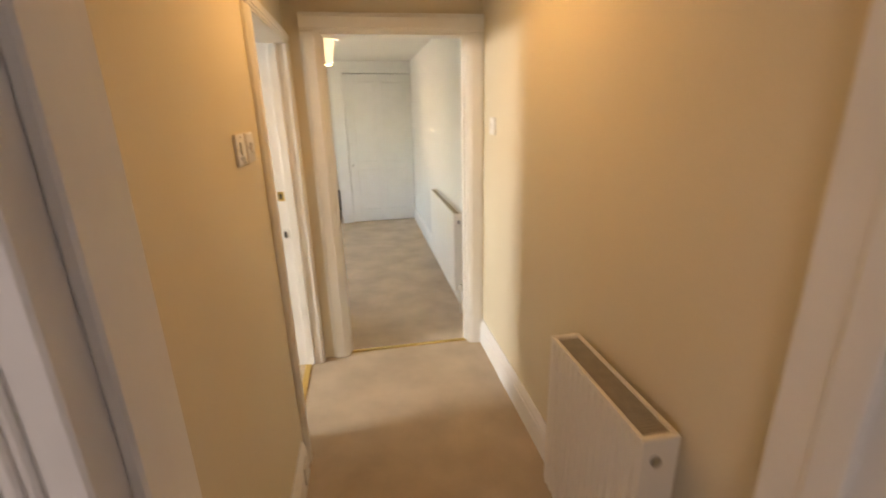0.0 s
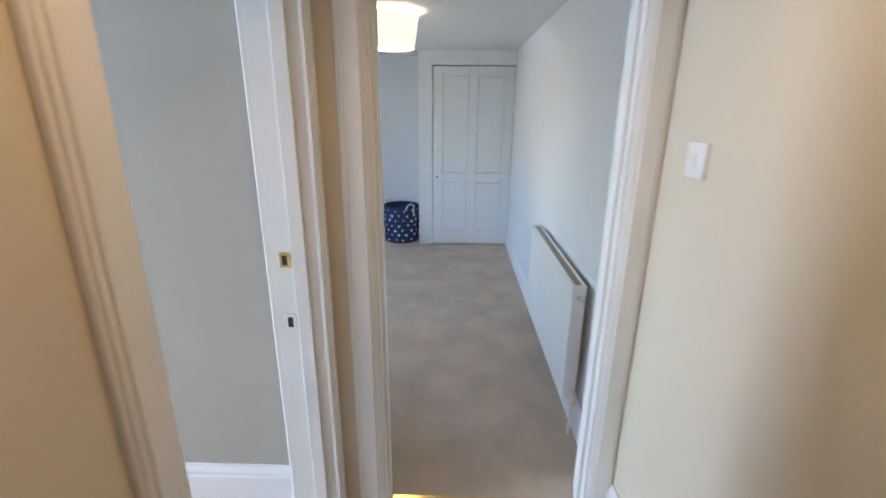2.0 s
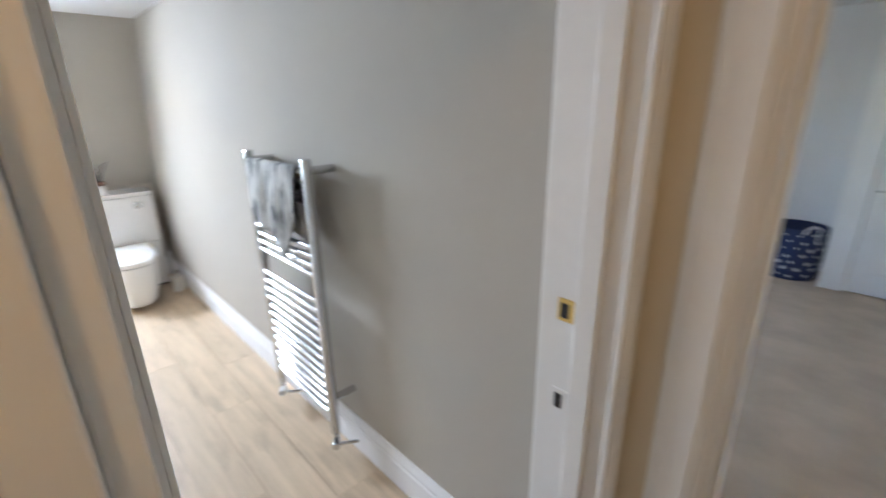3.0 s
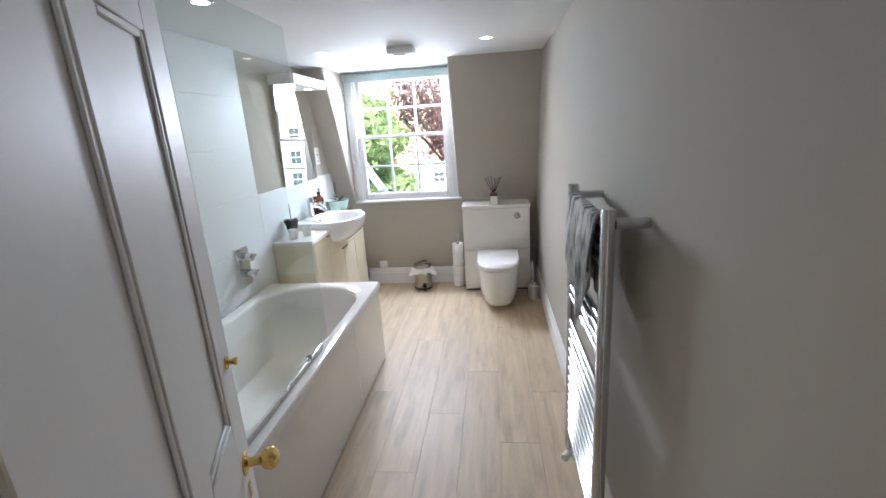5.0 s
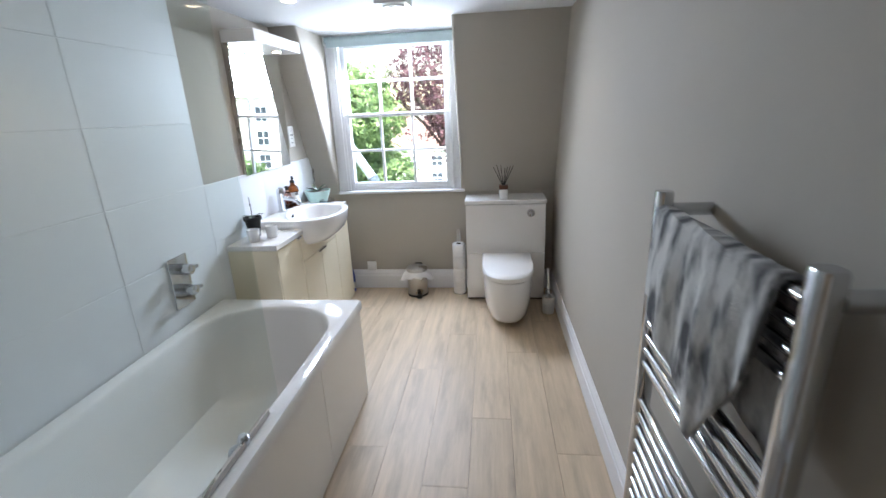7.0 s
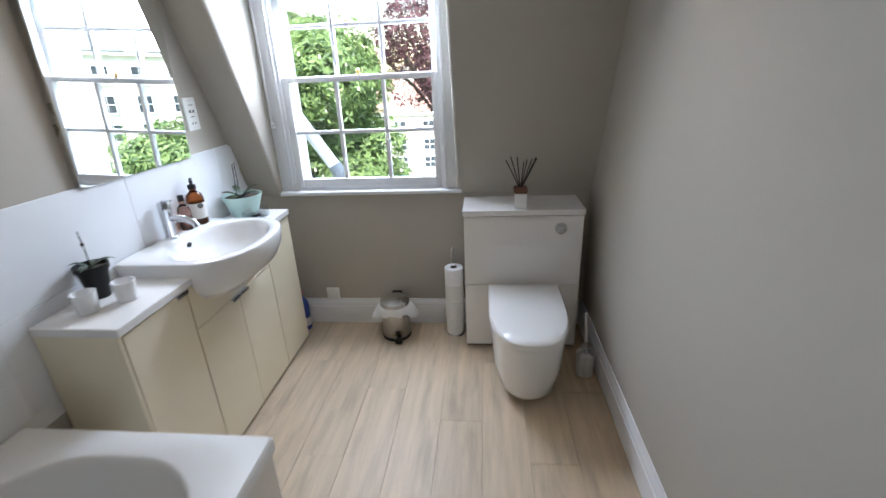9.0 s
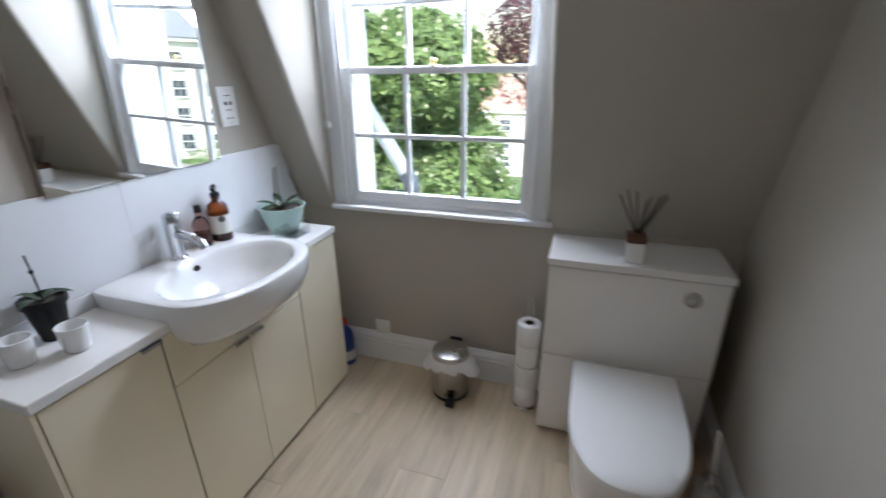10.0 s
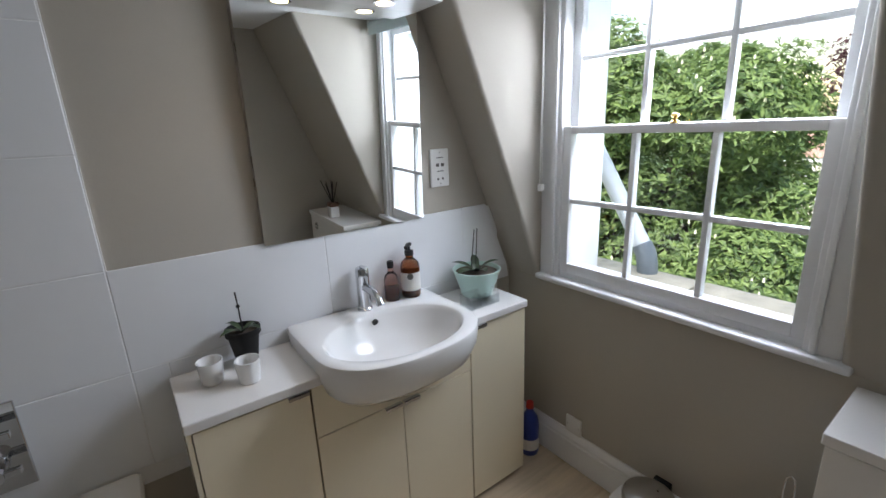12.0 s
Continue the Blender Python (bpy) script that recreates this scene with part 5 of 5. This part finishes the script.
def basket():
    at = (-1.335, 7.10, 0.0)
    t = thing("storage_basket", at, "navy fabric storage basket printed with white stars", "basket")
    r, h = 0.205, 0.43
    part("bucket", lathe(bmesh.new(), [(0, 0.004), (r * 0.94, 0.0), (r * 0.97, 0.01), (r * 1.02, h * 0.5), (r, h), (r - 0.006, h), (r * 0.98, h * 0.5), (r * 0.92, 0.02), (0, 0.02)], at, 40), "navy", t, smooth=True)
    rnd = random.Random(9)
    for row in range(7):
        for k in range(14):
            a = 2 * math.pi * (k + 0.5 * (row % 2)) / 14 + rnd.uniform(-0.08, 0.08)
            if math.sin(a) > 0.35:
                continue
            z = 0.04 + row * 0.058 + rnd.uniform(-0.008, 0.008)
            s = rnd.choice((0.013, 0.019, 0.024))
            rr = r * (0.97 + 0.05 * min(1, z / (h * 0.5))) + 0.002 if z < h * 0.5 else r * 1.02 - r * 0.02 * (z - h * 0.5) / (h * 0.5) + 0.002
            bm = bmesh.new()
            tw = rnd.uniform(0, 1.2)
            vs = []
            for q in range(10):
                rad = s if q % 2 == 0 else s * 0.45
                u, w = rad * math.cos(math.pi * q / 5 + tw), rad * math.sin(math.pi * q / 5 + tw)
                aa = a + u / rr
                vs.append(bm.verts.new((at[0] + rr * math.cos(aa), at[1] + rr * math.sin(aa), z + w)))
            c = bm.verts.new((at[0] + rr * math.cos(a), at[1] + rr * math.sin(a), z))
            for q in range(10):
                bm.faces.new((vs[q], vs[(q + 1) % 10], c))
            part("star", bm, "star_white", t)
    for s in (-1, 1):
        a0 = radians(-55 if s > 0 else 150)
        p = Vector((at[0] + r * math.cos(a0), at[1] + r * math.sin(a0), h - 0.03))
        o = Vector((math.cos(a0), math.sin(a0), 0))
        sd = Vector((-o.y, o.x, 0)) * 0.05
        part("rope_handle", tube(bmesh.new(), [p - sd, p - sd * 0.9 + o * 0.02 + Vector((0, 0, 0.05)), p + o * 0.02 + Vector((0, 0, 0.075)), p + sd * 0.9 + o * 0.02 + Vector((0, 0, 0.05)), p + sd, p + sd * 0.8 + o * 0.02 - Vector((0, 0, 0.07))], 0.008, 8), "star_white", t, "white rope handle", True)


basket()

t = thing("ceiling_lamp", (-1.12, 5.0, 2.1), "cream drum-shaped ceiling lamp, lit", "ceiling lamp")
sh = part("shade", lathe(bmesh.new(), [(0.147, -0.222), (0.178, -0.03), (0.176, -0.03), (0.145, -0.222)], (-1.12, 5.0, 2.1), 48), "shade_glow", t, "glowing cream fabric shade", True)
part("ceiling_rose", lathe(bmesh.new(), [(0, -0.03), (0.04, -0.03), (0.05, 0)], (-1.12, 5.0, 2.1), 24), "plastic", t, smooth=True)
part("lower_ring", tube(bmesh.new(), [(-1.12 + 0.147 * math.cos(a), 5.0 + 0.147 * math.sin(a), 1.878) for a in (2 * math.pi * k / 40 for k in range(41))], 0.002, 6), "plastic", t, smooth=True)
part("flex", tube(bmesh.new(), [(-1.12, 5.0, 2.07), (-1.12, 5.0, 2.02)], 0.012, 10), "plastic", t)
for k in range(3):
    a = 2 * math.pi * k / 3
    part("spider_arm", tube(bmesh.new(), [(-1.12, 5.0, 2.045), (-1.12 + 0.174 * math.cos(a), 5.0 + 0.174 * math.sin(a), 2.06)], 0.002, 6), "plastic", t)

# ---------------------------------------------------------------- outside
GZ = -8.5
single("ground", boxes((-900, 300, -600, 600, GZ - 1, GZ)), "grass", "grassy ground far below the window", "ground", kind="structure")
par = thing("parapet", (-6.05, 2.0, -0.2), "weathered stone parapet outside the window", "parapet", kind="structure")
part("parapet_wall", boxes((-5.9, -5.68, -3, 7, GZ, 0.68)), "stone", par)
bm = bmesh.new()
for i in range(12):
    box(bm, -5.96, -5.60, -3 + i * 0.83, -2.175 + i * 0.83, 0.68, 0.755, 0.012)
part("coping", bm, "stone", par, "rough stone coping", True)
part("lead_gutter", boxes((-5.68, -5.5, -3, 7, 0.3, 0.5)), "slate", par)
pipe = thing("drainpipe", (-5.9, 1.5, 1.1), "white plastic drainpipe slanting down outside the window", "drainpipe")
part("pipe", cyl(bmesh.new(), (-5.9, 1.25, 1.59), (-5.9, 1.70, 0.875), 0.042, seg=20), "pvc", pipe, smooth=True)
part("elbow", tube(bmesh.new(), [(-5.9, 1.69, 0.89), (-5.9, 1.715, 0.85), (-5.9, 1.728, 0.79), (-5.9, 1.73, 0.753)], 0.049, 18), "pvc_grey", pipe, "dark grey elbow joint", True)


def rand_dirs(rng, n):
    v = rng.normal(size=(n, 3))
    return v / np.linalg.norm(v, axis=1)[:, None]


def leaves_mesh(name, rng, centres, normals, size, per, mat, parent):
    """Small pointed leaflets, fanned out in bunches round each centre."""
    n = len(centres)
    verts, faces = [], []
    for k in range(per):
        ang = (k - (per - 1) / 2) * (2.2 / max(1, per - 1)) * 1.4
        ref = rng.normal(size=(n, 3)) * 0.5 + np.array([0, 0, -0.6])
        u = np.cross(normals, ref)
        u /= np.linalg.norm(u, axis=1)[:, None] + 1e-9
        v = np.cross(normals, u)
        d = u * math.sin(ang) + v * math.cos(ang) + normals * rng.uniform(-0.25, 0.25, (n, 1))
        d /= np.linalg.norm(d, axis=1)[:, None]
        w = np.cross(d, normals)
        s = size * rng.uniform(0.7, 1.25, (n, 1))
        a, tip = centres, centres + d * s
        m = centres + d * s * 0.62 + normals * s * 0.06
        verts.append(np.stack([a, m - w * s * 0.17, tip, m + w * s * 0.17], 1).reshape(-1, 3))
    verts = np.concatenate(verts)
    faces = np.arange(len(verts)).reshape(-1, 4)
    me = bpy.data.meshes.new(name)
    base = BASE[parent.name]
    me.from_pydata((verts - np.array(base)).tolist(), [], faces.tolist())
    me.materials.append(M[mat])
    ob = new(name, me)
    ob.parent = parent
    return ob


def tree(name, label, at, lobes, count, size, per, mat, seed, trunk_r, blossom=0):
    rng = np.random.default_rng(seed)
    t = thing(name, at, label, "tree")
    at = np.array(at)
    top = Vector(lobes[0][0])
    bm = bmesh.new()
    base = Vector(at)
    mid = Vector((base.x + 0.2, base.y, base.z + (top.z - base.z) * 0.5))
    rings = []
    for p, r in ((base, trunk_r), (base.lerp(mid, 0.15), trunk_r * 0.75), (mid, trunk_r * 0.55), (top, trunk_r * 0.15)):
        rings.append([(p.x + r * math.cos(2 * math.pi * k / 12), p.y + r * math.sin(2 * math.pi * k / 12), p.z) for k in range(12)])
    loft(bm, rings)
    part("trunk", bm, "bark", t, smooth=True)
    for c, r in lobes[1:]:
        start = mid.lerp(top, 0.3)
        bm = tube(bmesh.new(), [start, start.lerp(Vector(c), 0.5) + Vector((0, 0, 0.3)), Vector(c)], trunk_r * 0.2, 8)
        part("limb", bm, "bark", t, smooth=True)
    cs, ns = [], []
    tot = sum(r[0] * r[1] + r[2] * r[2] for _, r in lobes)
    for c, r in lobes:
        k = int(count * (r[0] * r[1] + r[2] * r[2]) / tot)
        d = rand_dirs(rng, k)
        rad = 0.72 + 0.3 * rng.random(k) ** 0.6
        bump = 1 + 0.13 * np.sin(d[:, 0] * 7 + c[0]) * np.sin(d[:, 1] * 8 + c[1]) + 0.10 * np.sin(d[:, 2] * 11 + d[:, 0] * 5)
        cs.append(np.array(c) + d * np.array(r) * (rad * bump)[:, None])
        nn = d + np.array([0.1, 0, 0.55]) + rng.normal(size=(k, 3)) * 0.35
        ns.append(nn / np.linalg.norm(nn, axis=1)[:, None])
    cs, ns = np.concatenate(cs), np.concatenate(ns)
    tagged(leaves_mesh("crown", rng, cs, ns, size, per, mat, t), kind="stuff")
    if blossom:
        idx = rng.choice(len(cs), blossom, replace=False)
        bm = bmesh.new()
        for i in idx:
            p = Vector(cs[i]) + Vector(ns[i]) * 0.10
            cyl(bm, p, p + Vector((0, 0, 0.075)), 0.026, 0.014, 5)
        tagged(part("blossom_candles", bm, "blossom", t, "cream upright blossom"), kind="stuff")



def lobes_of(c, r, n, lr, seed):
    q = random.Random(seed)
    out = [((c[0], c[1], c[2]), (r[0] * 0.74, r[1] * 0.74, r[2] * 0.74))]
    for i in range(n):
        a, h = q.uniform(0, 2 * math.pi), q.uniform(-0.75, 0.9)
        k = math.sqrt(max(0.05, 1 - h * h)) * q.uniform(0.7, 0.9)
        s = q.uniform(0.75, 1.25) * lr
        out.append(((c[0] + r[0] * k * math.cos(a), c[1] + r[1] * k * math.sin(a), c[2] + r[2] * h * 0.85), (s, s, s * 0.75)))
    return out


tree("chestnut_tree", "large green horse chestnut tree with cream blossom", (-14.5, -3.4, GZ), lobes_of((-14.5, -3.5, -0.85), (4.0, 4.0, 4.8), 64, 1.12, 3), 76000, 0.155, 5, "chestnut_leaf", 5, 0.45, 1500)
tree("copper_beech", "dark red copper beech tree", (-27, 0.6, GZ), lobes_of((-27, 0.6, 3.0), (3.2, 4.0, 5.2), 26, 1.2, 8), 6500, 0.24, 3, "beech_leaf", 6, 0.4)
tree("garden_tree", "green garden tree beyond the parapet", (-15, 9.5, GZ), lobes_of((-15, 9.5, -2.9), (2.6, 4.6, 2.6), 18, 1.2, 15), 15000, 0.22, 4, "chestnut_leaf", 9, 0.3)


def house(at, width, depth, eaves, ridge, cols, rows, mat_wall, mat_roof, label, yaw=0.0):
    """A terrace block: front wall to +x with rows of sash windows, pitched roof and chimneys."""
    t = thing("house", (0, 0, 0), label, "house", "houses across the gardens")
    h = eaves - GZ
    part("wall", boxes((-depth, 0, -width / 2, width / 2, 0, h)), mat_wall, t)
    bm = extrude_profile(bmesh.new(), [(0.3, h), (-depth / 2, ridge - GZ), (-depth - 0.3, h)], "y", -width / 2 - 0.2, width / 2 + 0.2)
    roof = part("roof", bm, mat_roof, t)
    part("cornice", boxes((0.02, 0.22, -width / 2, width / 2, h - 0.35, h - 0.05)), "trim_white", t)
    for k in range(int(width / 9)):
        y = -width / 2 + 4 + k * 9
        part("chimney", boxes((-depth / 2 - 0.5, -depth / 2 + 0.5, y, y + 1.6, ridge - GZ - 0.6, ridge - GZ + 1.3)), mat_wall, roof)
    for i in range(cols):
        for j in range(rows):
            y = -width / 2 + (i + 0.5) * width / cols
            z = 1.0 + j * (h - 1.2) / rows
            hh = (h - 1.2) / rows * 0.58
            w = part("window", boxes((0.004, 0.06, y - 0.55, y + 0.55, z, z + hh), bevel=0.01), "house_glass", t)
            fr = bmesh.new()
            for sp in ((0.0, 0.09, y - 0.65, y - 0.55, z - 0.1, z + hh + 0.1), (0.0, 0.09, y + 0.55, y + 0.65, z - 0.1, z + hh + 0.1), (0.0, 0.09, y - 0.55, y + 0.55, z + hh, z + hh + 0.1), (0.0, 0.12, y - 0.55, y + 0.55, z - 0.1, z),
                       (0.061, 0.085, y - 0.55, y + 0.55, z + hh / 2 - 0.04, z + hh / 2 + 0.04), (0.061, 0.08, y - 0.02, y + 0.02, z, z + hh)):
                box(fr, *sp)
            part("frame", fr, "trim_white", w)
    t.matrix_basis = pose(at[0], at[1], GZ, 0, 0, yaw)
    return t


house((-48, 3, 0), 26, 9, -2.0, 1.0, 9, 3, "render_wall", "roof_tile", "cream rendered terrace with a red tiled roof")
house((-40, 34, 0), 34, 10, 2.5, 5.2, 12, 4, "render_wall", "slate", "pale stone terrace with rows of sash windows", -38)

# ---------------------------------------------------------------- floor planks and wall tiles
plank_mesh = {}
pw = 0.192


def plank(x0, x1, y0, y1):
    key = (round(x1 - x0, 3), round(y1 - y0, 3))
    if key not in plank_mesh:
        bm = bmesh.new()
        a, b = (x1 - x0) / 2, (y1 - y0) / 2
        c = 0.0007
        loft(bm, [[(sx * (a - i), sy * (b - i), z) for sx, sy in ((1, 1), (-1, 1), (-1, -1), (1, -1))] for i, z in ((0, -0.008), (0, -0.002), (c, 0.0))], False)
        bmesh.ops.recalc_face_normals(bm, faces=bm.faces)
        me = bpy.data.meshes.new("plank")
        bm.to_mesh(me)
        bm.free()
        me.materials.append(M["plank"])
        plank_mesh[key] = me
    ob = new("plank", plank_mesh[key])
    ob.parent = bath_floor
    ob.location = Vector(((x0 + x1) / 2, (y0 + y1) / 2, 0)) - BASE[bath_floor.name]


gap = 0.0003
y = BY0
row = 0
while y < BY1 - 0.01:
    y1 = min(y + pw, BY1)
    x = BX0 - (0.0, 0.43, 0.86, 0.21, 0.64)[row % 5]
    while x < -1.2:
        a, b = max(x, BX0), min(x + 1.285, -1.2 if 2.45 < (y + y1) / 2 < 3.22 else BX1)
        if b - a > 0.02:
            plank(a + gap, b - gap, y + gap, y1 - gap)
        x += 1.285
    y = y1
    row += 1

tiles = thing("tiling", (-3.0, BY0, 0.5), "large glossy white wall tiles in straight rows", "wall tiles", kind="structure")
part("grout_bed", boxes((-3.803, -2.063, BY0, BY0 + 0.0085, 0.5, CEIL - 0.001), (-5.20, -3.803, BY0, BY0 + 0.0085, 0.75, 1.15), (-3.889, -3.803, BY0, BY0 + 0.0085, 0.5, 0.75)), "grout", tiles)
tile_mesh = {}


def tile(x0, x1, z0, z1):
    key = (round(x1 - x0, 3), round(z1 - z0, 3))
    if key not in tile_mesh:
        bm = bmesh.new()
        a, b = (x1 - x0) / 2, (z1 - z0) / 2
        loft(bm, [[(sx * (a - i), d, sz * (b - i)) for sx, sz in ((1, 1), (-1, 1), (-1, -1), (1, -1))] for i, d in ((0, 0.004), (0, 0.0085), (0.0015, 0.010))], False)
        bmesh.ops.recalc_face_normals(bm, faces=bm.faces)
        me = bpy.data.meshes.new("tile")
        bm.to_mesh(me)
        bm.free()
        me.materials.append(M["tile"])
        tile_mesh[key] = me
    ob = new("tile", tile_mesh[key])
    ob.parent = tiles
    ob.location = Vector(((x0 + x1) / 2, BY0, (z0 + z1) / 2)) - BASE[tiles.name]


zrows = [0.557, 0.862, 1.161, 1.46, 1.757, CEIL - 0.002]
for z0, z1 in zip(zrows, zrows[1:]):
    for i in range(3):
        tile(-3.8 + 0.6 * i + 0.001, min(-3.2 + 0.6 * i, -2.064) - 0.001, z0 + 0.001, z1 - 0.001)
tile(-3.889, -3.802, 0.557, 0.861)
for x0, x1 in ((-4.4, -3.8), (-5.0, -4.4)):
    tile(x0 + 0.001, x1 - 0.001, 0.863, 1.16)
    tile(x0 + 0.001, min(x1, -3.890) - 0.001, 0.80, 0.861)
# last splashback tile, cut along the slope
for z0, z1 in ((0.863, 1.16), (0.80, 0.861)):
    e0, e1 = -5.27 + max(0, z0 - 0.836) * 0.4236, -5.27 + max(0, z1 - 0.836) * 0.4236
    bm = bmesh.new()
    loft(bm, [[(-5.001, BY0 + d, z0), (e0, BY0 + d, z0), (e1, BY0 + d, z1), (-5.001, BY0 + d, z1)] for d in (0.0, 0.010)])
    part("tile", bm, "tile", tiles)
